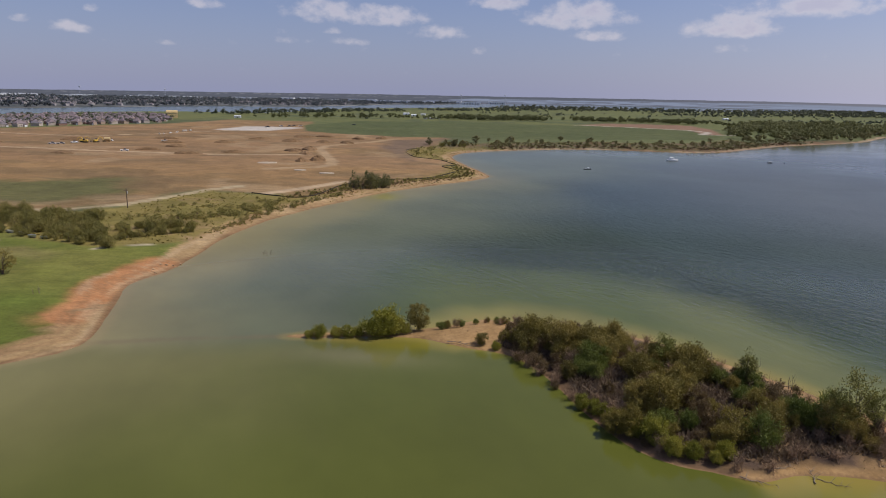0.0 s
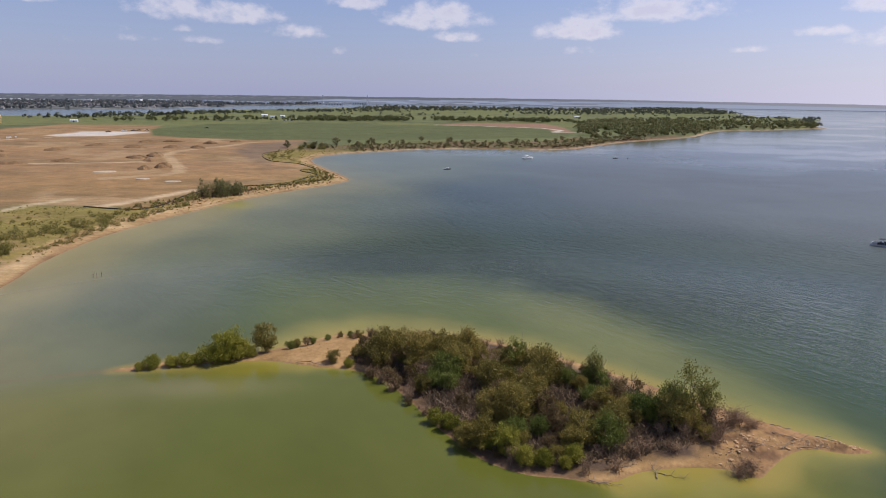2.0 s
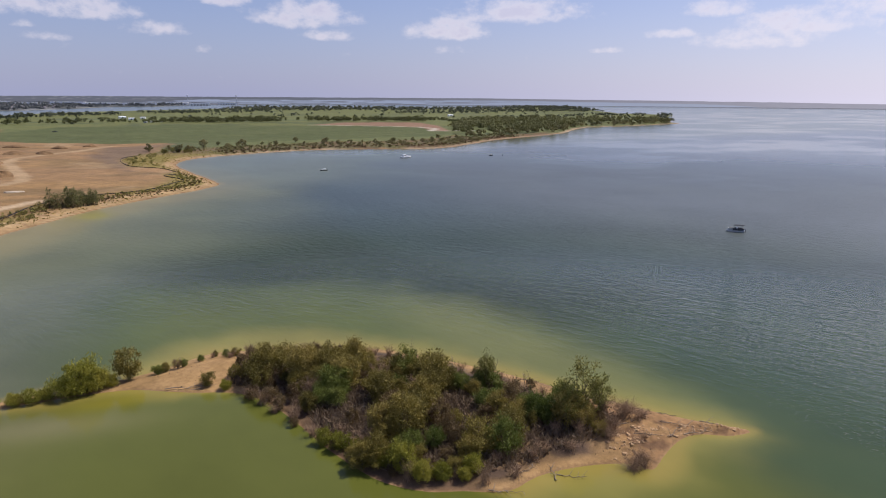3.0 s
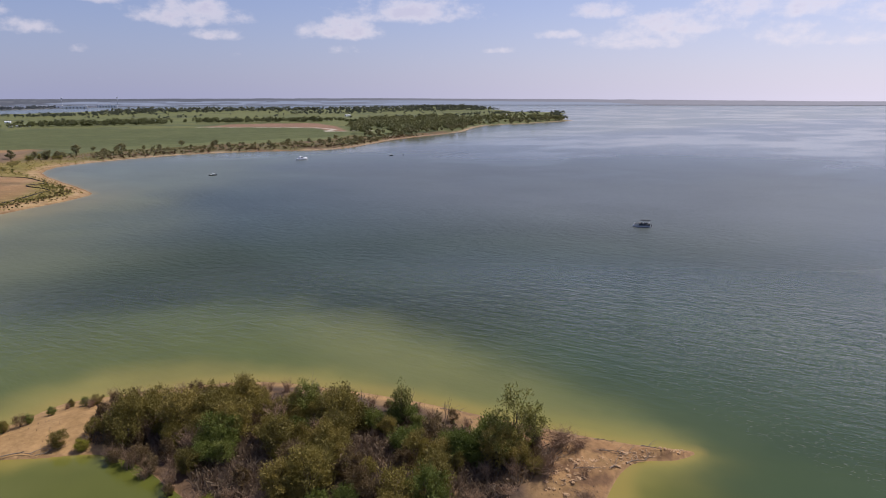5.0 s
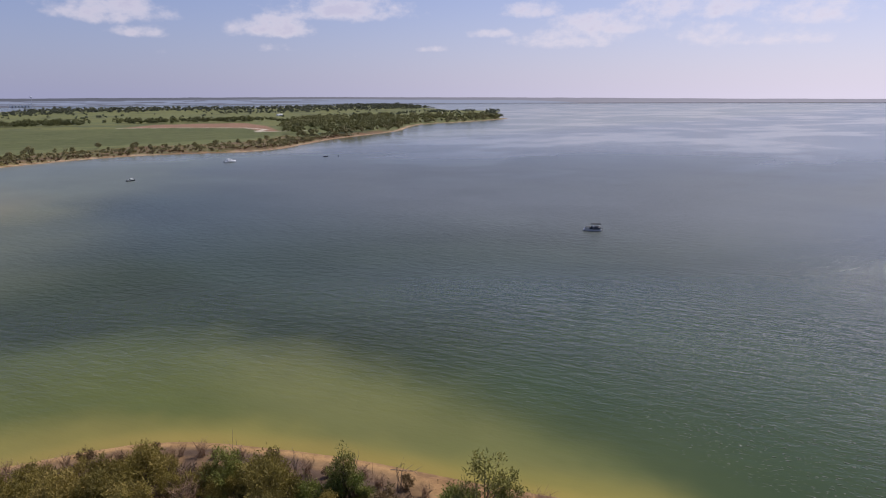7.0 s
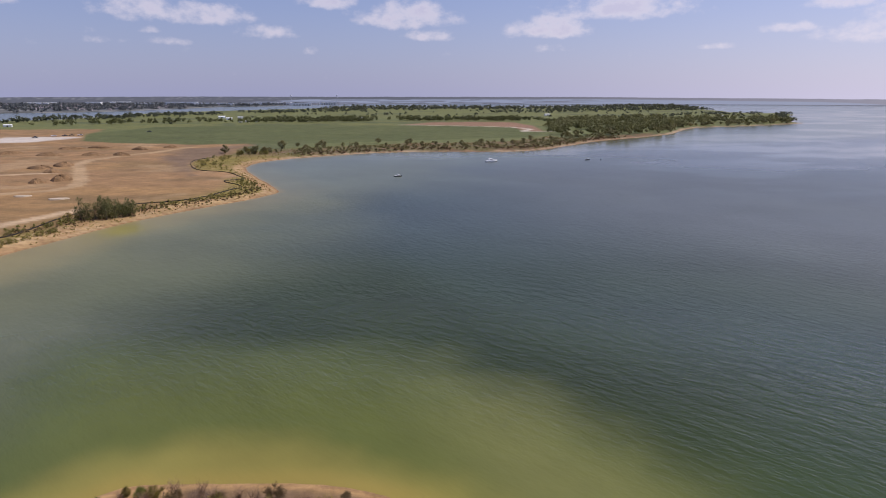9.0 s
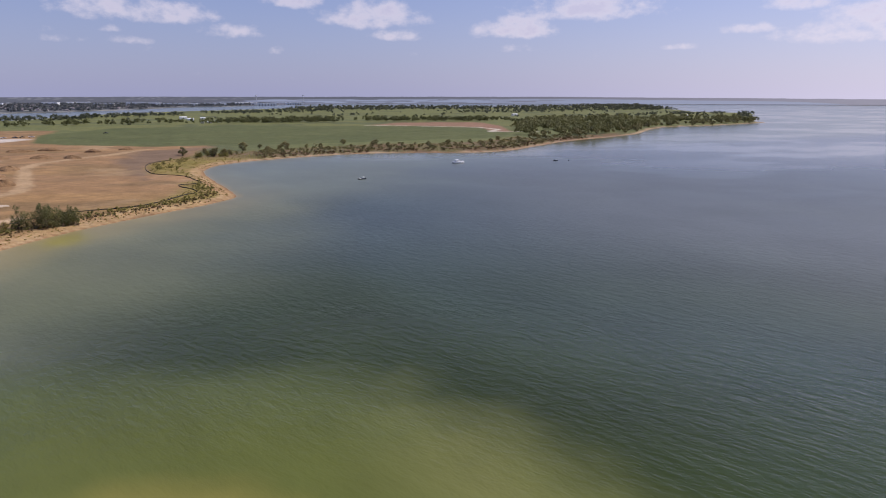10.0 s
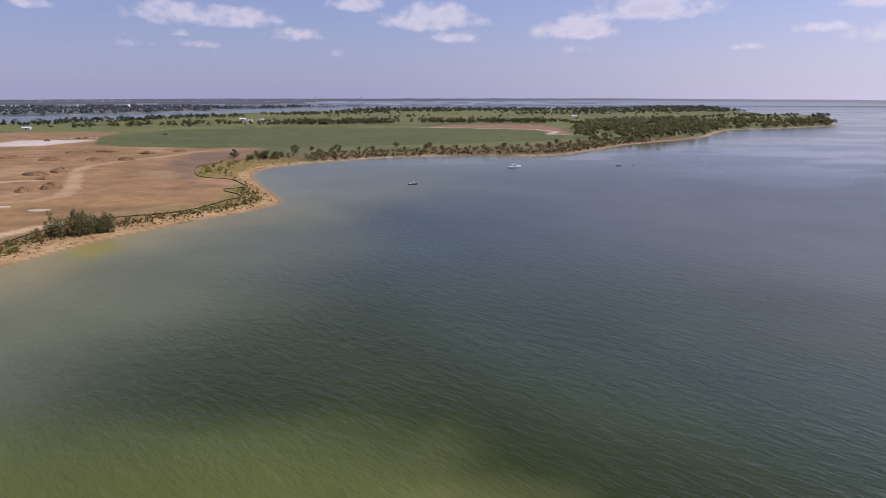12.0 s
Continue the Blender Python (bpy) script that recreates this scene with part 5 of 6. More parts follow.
def pontoon_boat(x, y, turn):
    ob = new("pontoon_boat")
    for s in (-0.95, 0.95):
        part("pontoon", Geo().tube([(-3.1, s, 0.12), (2.3, s, 0.12), (3.0, s, 0.25), (3.3, s, 0.45)], [0.32, 0.32, 0.24, 0.05], 12), M_ALU, ob, "dull aluminium float")
        part("side_panel", Geo().box(-0.9, s * 1.2, 0.55, 3.9, 0.06, 0.75), M_NAVY, ob, "dark side panel")
        part("bow_rail", Geo().box(1.9, s * 1.2, 0.55, 1.6, 0.05, 0.62), M_ALU, ob, "pale bow fence")
        part("bench", Geo().box(1.5, s * 0.85, 0.55, 1.8, 0.55, 0.45, 0.08).box(1.5, s * 1.08, 0.95, 1.8, 0.14, 0.4, 0.05), M_SEAT, ob)
    part("deck", Geo().box(0, 0, 0.42, 6.2, 2.4, 0.12), M_ALU, ob)
    part("front_panel", Geo().box(2.75, 0, 0.55, 0.06, 2.3, 0.7), M_WHITE, ob, "pale front panel")
    part("rear_bench", Geo().box(-2.3, 0, 0.55, 0.7, 2.0, 0.5, 0.08).box(-2.65, 0, 1.0, 0.16, 2.0, 0.45, 0.05), M_SEAT, ob)
    part("console", Geo().box(-0.4, -0.6, 0.54, 0.6, 0.8, 0.95, 0.08, 0.85), M_WHITE, ob)
    part("canopy", Geo().loft([[(a, b * 1.2, 2.45 - abs(b) * 0.12 + e) for a, b in ((-2.9, -1), (-2.9, 0), (-2.9, 1), (0.7, 1), (0.7, 0), (0.7, -1))] for e in (0, 0.1)]), M_CANVAS, ob, "black canvas sun canopy")
    for sx in (-2.7, -1.1, 0.5):
        for s in (-1.15, 1.15):
            part("canopy_pole", Geo().tube([(-1.1 + (sx + 1.1) * 0.25, s, 0.6), (sx, s, 2.38)], [0.03, 0.03], 5), M_ALU, ob)
    outboard(ob, -3.35, 0.5)
    ob.matrix_basis = pose(x, y, 0.05, 0, 0, turn) @ Matrix.Diagonal((0.94, 0.94, 0.96, 1))
    return tagged(ob, "dark pontoon boat with black canopy on the lake", "boat")


cabin_cruiser(172.0, 508.5, 14)
runabout(91.7, 434.0, 196, 4.8)
runabout(244.7, 506.4, 198, 4.2)
pontoon_boat(188.5, 187.3, 132)
g = Geo().disc(0, 0, -0.3, 0.9, 0.32, 0.30, 14).disc(0, 0, 0.9, 1.5, 0.12, 0.06, 10)
buoy = part("buoy", g, M_NAVY)
buoy.matrix_basis = pose(254, 503, 0)
tagged(buoy, "dark channel marker buoy floating on the lake", "buoy")

# branches that stand out of the shallow water
for k, (x, y) in enumerate(((-51.2, 182.6), (-50.0, 181.8), (-49.2, 183.2))):
    g = Geo().tube([(0, 0, -0.6), (0.1, 0.1, 0.7), (0.5 - 0.4 * k, 0.2, 1.5)], [0.07, 0.06, 0.02], 6).tube([(0.05, 0.1, 0.5), (-0.5, 0.2 * k, 1.1)], [0.04, 0.012], 5)
    ob = part("drowned_branch", g, M_DEADWOOD)
    ob.matrix_basis = pose(x, y, 0, 0, 0, 70 * k)
    tagged(ob, "bare branch standing out of shallow water", "branch", "branches in the shallows")

# ---- the white house on the lawn ----
M_PLASTER = plain("white_plaster", (0.80, 0.79, 0.77), 0.7, 0.05, 0.8)
M_SLATE = plain("grey_shingle", (0.12, 0.125, 0.135), 0.8, 0.2, 2.0)
M_PAVING = plain("pink_paving", (0.42, 0.30, 0.25), 0.85, 0.15, 1.5, bump=0.02)
M_POOL = Nodes("pool_water").set((0.05, 0.42, 0.55), 0.06, IOR=1.33)
M_CONCRETE = plain("pale_concrete", (0.50, 0.47, 0.42), 0.85, 0.12, 1.0)


def turret_house(x, y, turn):
    ob = new("house")
    for name, r, z0, z1 in (("wall", 4.6, 0.0, 4.2), ("upper_wall", 2.9, 4.9, 7.2)):
        part(name, Geo().disc(0, 0, z0, z1, r, r, 28), M_PLASTER, ob, "round white plastered wall")
    part("parapet", Geo().disc(0, 0, 4.2, 4.9, 4.75, 4.75, 28), M_PLASTER, ob)
    part("roof", Geo().disc(0, 0, 7.2, 8.2, 3.2, 0.5, 20), M_SLATE, ob, "low grey cone roof")
    for k in range(12):
        a = 2 * math.pi * k / 12
        w = part("window", Geo().box(0, 0, 0.8, 1.35, 0.16, 2.1), M_GLASS, ob, "tall dark window")
        w.matrix_basis = pose(math.cos(a) * 4.58, math.sin(a) * 4.58, 0, 0, 0, math.degrees(a) + 90)
    for k in range(8):
        a = 2 * math.pi * (k + 0.5) / 8
        w = part("window", Geo().box(0, 0, 5.7, 0.9, 0.14, 0.8), M_GLASS, ob, "small upper window")
        w.matrix_basis = pose(math.cos(a) * 2.88, math.sin(a) * 2.88, 0, 0, 0, math.degrees(a) + 90)
    part("wing", Geo().box(-9.0, 2.0, 0, 11, 9, 4.0, 0.1), M_PLASTER, ob, "white side wing")
    part("wing_roof", Geo().loft([[(-14.8, -2.8, 4.0), (-3.2, -2.8, 4.0), (-3.2, 6.8, 4.0), (-14.8, 6.8, 4.0)], [(-12, 1.8, 6.6), (-6, 1.8, 6.6), (-6, 2.2, 6.6), (-12, 2.2, 6.6)]]), M_SLATE, ob)
    for k in range(4):
        part("window", Geo().box(-12.5 + 2.6 * k, -2.52, 1.0, 1.4, 0.14, 1.6), M_GLASS, ob)
    ob.matrix_basis = pose(x, y, float(ground_z(x, y)[0]) - 0.1, 0, 0, turn) @ Matrix.Diagonal((0.52, 0.52, 0.82, 1.0))
    return tagged(ob, "white round house with turret and grey roof", "house")


turret_house(-135.6, 177.6, 20)
z0 = float(ground_z(-126, 172)[0])
terrace = part("terrace", Geo().loft([[(-146, 169, z), (-132, 168.5, z), (-126.5, 171.5, z), (-126, 175.5, z), (-130, 178, z), (-146, 177, z)] for z in (z0 - 1.0, z0 + 0.22)]), M_PAVING)
tagged(terrace, "pink paved terrace round a swimming pool", "terrace")
pool = new("swimming_pool")
part("coping", Geo().loft([[(-137 + (4.0 + e) * math.cos(a), 171.6 + (1.9 + e) * math.sin(a), z) for a in (2 * math.pi * k / 24 for k in range(24))] for e, z in ((0.4, z0 + 0.1), (0.4, z0 + 0.3), (0.0, z0 + 0.3))]), M_CONCRETE, pool)
part("pool_water", Geo().loft([[(-137 + 4.0 * math.cos(a), 171.6 + 1.9 * math.sin(a), z) for a in (2 * math.pi * k / 24 for k in range(24))] for z in (z0 + 0.15, z0 + 0.306)]), M_POOL, pool, "turquoise water")
tagged(pool, "turquoise oval swimming pool with pale coping", "pool")
low = part("retaining_wall", Geo().tube([(-133, 168.8, z0 + 0.35), (-129, 169.8, z0 + 0.35), (-126, 172, z0 + 0.35)], [0.45, 0.45, 0.45], 6), M_PLASTER)
tagged(low, "low white curved terrace wall", "wall")
for x, y in ((-130, 173), (-128, 174.5), (-131.4, 174.9)):
    ob = new("garden_table")
    part("tabletop", Geo().disc(0, 0, 0.70, 0.75, 0.6, 0.6, 14), M_PLASTER, ob)
    part("leg", Geo().disc(0, 0, 0, 0.7, 0.08, 0.06, 8), M_PLASTER, ob)
    ob.matrix_basis = pose(x, y, z0 + 0.22)
    tagged(ob, "round white garden table on the terrace", "table", "terrace tables")


def gazebo(x, y):
    ob = new("gazebo")
    for sx in (-1, 1):
        for sy in (-1, 1):
            part("post", Geo().tube([(sx * 2.0, sy * 2.0, -0.2), (sx * 2.0, sy * 2.0, 2.5)], [0.13, 0.13], 6), M_PLASTER, ob)
    part("roof", Geo().loft([[(-2.7, -2.7, 2.4), (2.7, -2.7, 2.4), (2.7, 2.7, 2.4), (-2.7, 2.7, 2.4)], [(-0.3, -0.3, 4.0), (0.3, -0.3, 4.0), (0.3, 0.3, 4.0), (-0.3, 0.3, 4.0)]]), M_SLATE, ob)
    part("floor_slab", Geo().box(0, 0, -0.3, 4.8, 4.8, 0.4), M_CONCRETE, ob)
    ob.matrix_basis = pose(x, y, float(ground_z(x, y)[0]), 0, 0, 25) @ Matrix.Scale(0.72, 4)
    tagged(ob, "white open gazebo with grey roof among trees", "gazebo")


gazebo(-109.5, 149.8)


def jetty(x, y, turn):
    ob = new("dock_section")
    part("deck", Geo().box(0, 0, 0.55, 10.5, 1.5, 0.22), M_CONCRETE, ob)
    for sx in (-4.6, -1.5, 1.5, 4.6):
        part("float", Geo().box(sx, 0, 0.0, 1.4, 1.2, 0.55, 0.12), M_RUBBER, ob)
    ob.matrix_basis = pose(x, y, float(ground_z(x, y)[0]), 0, 0, turn)
    tagged(ob, "grey floating dock section stranded on the lawn", "dock")


jetty(-111.5, 142.0, 6)
post = part("marker_post", Geo().tube([(0, 0, -0.2), (0, 0, 1.3)], [0.09, 0.08], 8), M_PLASTER)
post.matrix_basis = pose(-96, 132, float(ground_z(-96, 132)[0]))
tagged(post, "short white post standing in the lawn", "post")


def trailer(x, y, turn, length, material):
    ob = new("boat_trailer")
    part("hull", Geo().loft([[(p[0], p[1], p[2] + 0.75) for p in r] for r in hull_rings(length, 2.0, 0.75, 0.3)]), material, ob)
    part("frame", Geo().box(0, 0, 0.42, length * 0.8, 1.0, 0.12), M_ALU, ob)
    for s in (-0.9, 0.9):
        part("wheel", Geo().loft([[(-0.6 + 0.33 * math.cos(a), s + e, 0.33 + 0.33 * math.sin(a)) for a in (2 * math.pi * k / 14 for k in range(14))] for e in (-0.1, 0.1)]), M_RUBBER, ob)
    ob.matrix_basis = pose(x, y, float(ground_z(x, y)[0]) - 0.02, 0, 0, turn) @ Matrix.Scale(0.55, 4)
    tagged(ob, "pale boat parked on a trailer beside the thicket", "boat trailer", "boats parked by the thicket")


for x, y, turn, ln, mt in ((-145, 205, 30, 4.2, M_WHITE), (-141.5, 203, 20, 4.2, M_WHITE), (-131, 195.5, -15, 5.0, M_SEAT), (-126.5, 194.2, -25, 4.6, M_WHITE), (-121.5, 190.8, -20, 5.4, M_ALU), (-117.0, 189.2, -10, 4.4, M_ALU)):
    trailer(x, y, turn, ln, mt)


def utility_pole(x, y, h, turn):
    ob = new("utility_pole")
    part("pole", Geo().tube([(0, 0, -0.5), (0, 0, h)], [0.19, 0.13], 9), M_BARK, ob)
    part("crossarm", Geo().box(0, 0, h - 0.7, 1.9, 0.13, 0.14), M_BARK, ob)
    part("transformer", Geo().disc(0.32, 0, h - 1.9, h - 1.1, 0.22, 0.22, 10), M_CONCRETE, ob, "grey transformer can")
    ob.matrix_basis = pose(x, y, float(ground_z(x, y)[0]), 0, 0, turn)
    tagged(ob, "weathered wooden utility pole beside the dirt track", "utility pole", "utility poles")


utility_pole(-117, 241, 7.2, 40)
utility_pole(-137, 199, 7.6, 20)

# ---- silt fence along the works ----
SILT = rounded([(-92, 289), (-84, 285), (-67, 279), (-57, 289), (-51, 315), (-43, 333), (-31, 345), (-16, 353), (-6, 364), (4, 384), (7.5, 391), (5, 402), (-1, 410), (-2.5, 418), (2, 425), (7, 434), (2, 448), (-4, 464),
                (-18, 470), (-25, 484), (-30, 508), (-32, 530), (-29, 548), (-20, 560), (-20, 561)], 5)[5:-10]
M_FABRIC = plain("black_silt_fabric", (0.022, 0.020, 0.018), 0.9, 0.25, 1.2)
fence = new("silt_fence")
tagged(fence, "black fabric silt fence winding along bare soil", "fence")
fz = ground_z(SILT[:, 0], SILT[:, 1])
nrm = np.gradient(SILT, axis=0)
nrm = np.stack([-nrm[:, 1], nrm[:, 0]], 1) / (np.linalg.norm(nrm, axis=1)[:, None] + 1e-9) * 0.06
rings = []
for (x, y), z, (nx, ny) in zip(SILT, fz, nrm):
    t = z + 0.42 + random.uniform(-0.08, 0.08)
    rings.append([(x - nx, y - ny, z - 0.2), (x + nx, y + ny, z - 0.2), (x + nx * 0.6, y + ny * 0.6, t), (x - nx * 0.6, y - ny * 0.6, t)])
part("fabric", Geo().loft(rings), M_FABRIC, fence)
for k in range(0, len(SILT), 2):
    s = part("stake", Geo().tube([(0, 0, -0.3), (0, 0, 0.8)], [0.04, 0.03], 5), M_DEADWOOD, fence)
    s.matrix_basis = pose(SILT[k][0] + nrm[k][0] * 1.4, SILT[k][1] + nrm[k][1] * 1.4, fz[k])

# ---- works on the bare field ----
M_YELLOW = plain("yellow_machine_paint", (0.62, 0.40, 0.06), 0.5, 0.15, 1.0)
M_MOUND = plain("brown_spoil", (0.215, 0.125, 0.058), 0.95, 0.35, 0.5, bump=0.3)
M_LUMBER = plain("yellow_lumber", (0.58, 0.42, 0.20), 0.8, 0.15, 0.5)


def excavator(x, y, turn):
    ob = new("excavator")
    for s in (-1.25, 1.25):
        part("track", Geo().loft([[(-2.0, s + e, 0.5), (-1.7, s + e, 0.05), (1.7, s + e, 0.05), (2.0, s + e, 0.5), (1.6, s + e, 0.95), (-1.6, s + e, 0.95)] for e in (-0.3, 0.3)]), M_RUBBER, ob)
    part("body", Geo().box(-0.5, 0, 1.0, 3.2, 2.7, 1.3, 0.2, 0.94), M_YELLOW, ob)
    part("cab", Geo().box(0.7, 0.8, 1.1, 1.5, 1.0, 1.9, 0.12, 0.9), M_GLASS, ob, "dark glazed cab")
    part("boom", Geo().tube([(0.8, -0.2, 1.7), (3.2, -0.2, 4.4), (5.6, -0.2, 3.6)], [0.32, 0.3, 0.2], 6), M_YELLOW, ob)
    part("arm", Geo().tube([(5.5, -0.2, 3.7), (6.3, -0.2, 1.2)], [0.22, 0.15], 6), M_YELLOW, ob)
    part("bucket", Geo().loft([[(5.7, b, 1.2), (6.7, b, 1.3), (6.5, b, 0.3), (5.8, b, 0.4)] for b in (-0.8, 0.4)]), M_RUBBER, ob)
    ob.matrix_basis = pose(x, y, float(ground_z(x, y)[0]) - 0.04, 0, 0, turn)
    tagged(ob, "yellow tracked excavator parked on bare soil", "excavator", "yellow machines on the works")


for x, y, t in ((-293, 538, 20), (-288, 533, 190), (-283, 540, 60)):
    excavator(x, y, t)


def pickup(x, y, turn, material):
    ob = new("pickup_truck")
    part("body", Geo().loft([[(-2.7, s * 0.95, 0.5), (2.7, s * 0.95, 0.5), (2.7, s * 0.95, 1.05), (-2.7, s * 0.95, 1.1)] for s in (-1, 1)]), material, ob)
    part("cab", Geo().loft([[(-0.5, -0.9, 1.05), (1.4, -0.9, 1.05), (1.4, 0.9, 1.05), (-0.5, 0.9, 1.05)], [(-0.3, -0.75, 1.8), (0.7, -0.75, 1.8), (0.7, 0.75, 1.8), (-0.3, 0.75, 1.8)]]), M_GLASS, ob)
    for sx in (-1.7, 1.7):
        for s in (-0.9, 0.9):
            part("wheel", Geo().loft([[(sx + 0.4 * math.cos(a), s + e, 0.4 + 0.4 * math.sin(a)) for a in (2 * math.pi * k / 12 for k in range(12))] for e in (-0.12, 0.12)]), M_RUBBER, ob)
    ob.matrix_basis = pose(x, y, float(ground_z(x, y)[0]), 0, 0, turn)
    tagged(ob, "pale pickup truck parked on the works", "truck", "vehicles on the works")


for x, y, t, mt in ((-300, 508, 10, M_WHITE), (-295, 511, 15, M_SEAT), (-292, 524, 70, M_WHITE), (-281, 558, 0, M_WHITE), (-225, 466, 20, M_WHITE), (-218, 818, 0, M_NAVY), (-208, 844, 20, M_WHITE), (-200, 853, 40, M_NAVY),
                    (-196, 862, 20, M_NAVY), (-187, 861, 10, M_WHITE), (-129, 931, 0, M_NAVY), (-236, 560, 30, M_SEAT)):
    pickup(x, y, t, mt)


def water_tank(x, y):
    ob = new("site_tank")
    part("tank", Geo().tube([(-2.4, 0, 2.0), (-2.2, 0, 2.0), (2.2, 0, 2.0), (2.4, 0, 2.0)], [0.7, 1.5, 1.5, 0.7], 14), M_LUMBER, ob)
    for sx in (-1.6, 1.6):
        part("cradle", Geo().box(sx, 0, 0, 0.4, 2.2, 0.9), M_RUBBER, ob)
    ob.matrix_basis = pose(x, y, float(ground_z(x, y)[0]), 0, 0, 15)
    tagged(ob, "pale yellow site tank on a cradle", "tank")


water_tank(-280, 552)
for k in range(9):
    x, y = -279 + 0.8 * k, 650 + 8.6 * k
    ob = part("pipe_stack", Geo().tube([(-1.7, 0, 0.5), (1.7, 0, 0.5)], [0.5, 0.5], 10).tube([(-1.7, 1.0, 0.5), (1.7, 1.0, 0.5)], [0.5, 0.5], 10).tube([(-1.7, 0.5, 1.4), (1.7, 0.5, 1.4)], [0.5, 0.5], 10), M_CONCRETE)
    ob.matrix_basis = pose(x + random.uniform(-2, 2), y + random.uniform(-2, 2), float(ground_z(x, y)[0]), 0, 0, 80 + random.uniform(-25, 25)) @ Matrix.Scale(random.uniform(0.5, 0.85), 4)
    tagged(ob, "stack of white pipes lying on bare soil", "pipes", "pipe stacks on the works")


def mound(x, y, rx, ry, h):
    g = Geo()
    rng = random.Random(int(x * 7 + y * 3))
    rings = []
    ph = [rng.uniform(0, 6.28) for _ in range(3)]
    for k, (s, q) in enumerate(((1.0, -0.3), (0.82, 0.28), (0.55, 0.72), (0.28, 0.95), (0.06, 1.0))):
        rings.append([(rx * s * math.cos(a) * (1 + 0.2 * math.sin(3 * a + ph[0]) + rng.uniform(-0.06, 0.06)), ry * s * math.sin(a) * (1 + 0.2 * math.sin(2 * a + ph[1])), h * q * (1 + 0.3 * math.sin(2 * a + ph[2]) * s + rng.uniform(-0.16, 0.16)) + (h * 0.3 * math.sin(a + ph[0]) * s if k else 0))
                      for a in (2 * math.pi * i / 18 for i in range(18))])
    g.loft(rings)
    ob = part("spoil_mound", g, M_MOUND)
    ob.matrix_basis = pose(x, y, float(ground_z(x, y)[0]), 0, 0, rng.uniform(-20, 20))
    tagged(ob, "low brown mound of spoil on bare field", "mound", "spoil mounds on the works")


for x, y, rx, ry, h in ((-140, 651, 15, 6, 2.2), (-119, 659, 14, 5, 2.0), (-135, 586, 13, 6, 2.4), (-106, 585, 11, 5, 2.0), (-87, 581, 9, 5, 2.2), (-84, 634, 10, 5, 2.4), (-62, 653, 9, 4, 2.0), (-112, 492, 12, 5, 2.0),
                        (-103, 506, 8, 9, 2.4), (-83, 428, 7, 6, 3.0), (-92, 420, 6, 5, 2.2), (-150, 470, 12, 5, 1.8), (-175, 455, 14, 5, 1.6), (-205, 510, 12, 6, 2.0), (-225, 545, 14, 6, 2.0), (-185, 560, 12, 6, 2.0),
                        (-170, 610, 14, 6, 2.0), (-215, 480, 12, 5, 2.0), (-310, 560, 16, 6, 2.2), (-360, 520, 18, 6, 2.0), (-100, 470, 7, 10, 2.0), (-250, 600, 16, 7, 1.8), (-255, 440, 14, 5, 1.6)):
    mound(x, y, rx * 0.75, ry * 0.8, h * 0.95)
M_GRAVEL = plain("pale_gravel", (0.46, 0.37, 0.27), 0.9, 0.2, 1.0, bump=0.05)
for k, (x, y, rx, ry) in enumerate(((-82, 372, 6, 2.6), (-66, 364, 7, 2.6), (-110, 405, 10, 3.5))):
    z = float(ground_z(x, y)[0])
    g = Geo().loft([[(0.6 * rx * s * math.cos(a) * (1 + 0.18 * math.sin(3 * a + k)), ry * s * math.sin(a), h) for a in (2 * math.pi * i / 20 for i in range(20))] for s, h in ((1.0, -0.4), (0.9, 0.35), (0.4, 0.5))])
    ob = part("gravel_heap", g, M_GRAVEL)
    ob.matrix_basis = pose(x, y, z, 0, 0, 10 * k)
    tagged(ob, "low pale gravel heap on bare soil", "gravel", "gravel heaps on the works")

# a framed house under construction
ob = new("unfinished_house")
for sx in (-6, -2, 2, 6):
    for sy in (-5, 0, 5):
        part("stud", Geo().box(sx, sy, 0, 0.35, 0.35, 6.0), M_LUMBER, ob)
for z in (0.2, 3.0, 5.8):
    part("sheathing", Geo().box(0, -5.1, z, 12.4, 0.2, 1.9).box(0, 5.1, z, 12.4, 0.2, 1.9), M_LUMBER, ob)
part("roof", Geo().loft([[(-6.6, -5.6, 6.2), (6.6, -5.6, 6.2), (6.6, 5.6, 6.2), (-6.6, 5.6, 6.2)], [(-6.6, -0.2, 9.4), (6.6, -0.2, 9.4), (6.6, 0.2, 9.4), (-6.6, 0.2, 9.4)]]), M_LUMBER, ob)
ob.matrix_basis = pose(-428, 1050, float(ground_z(-428, 1050)[0]), 0, 0, 30) @ Matrix.Scale(1.25, 4)
tagged(ob, "yellow timber frame of an unfinished house", "house")

# ---- the suburb ----
ROOFS = [plain("roof_brown", (0.19, 0.140, 0.130), 0.85, 0.3, 0.25), plain("roof_mauve", (0.23, 0.175, 0.180), 0.85, 0.3, 0.25), plain("roof_grey", (0.18, 0.155, 0.165), 0.85, 0.3, 0.25)]
BRICKS = [plain("brick_tan", (0.40, 0.29, 0.22), 0.85, 0.15, 0.7), plain("brick_red", (0.27, 0.15, 0.11), 0.85, 0.15, 0.7), plain("render_cream", (0.48, 0.40, 0.34), 0.85, 0.1, 0.7)]


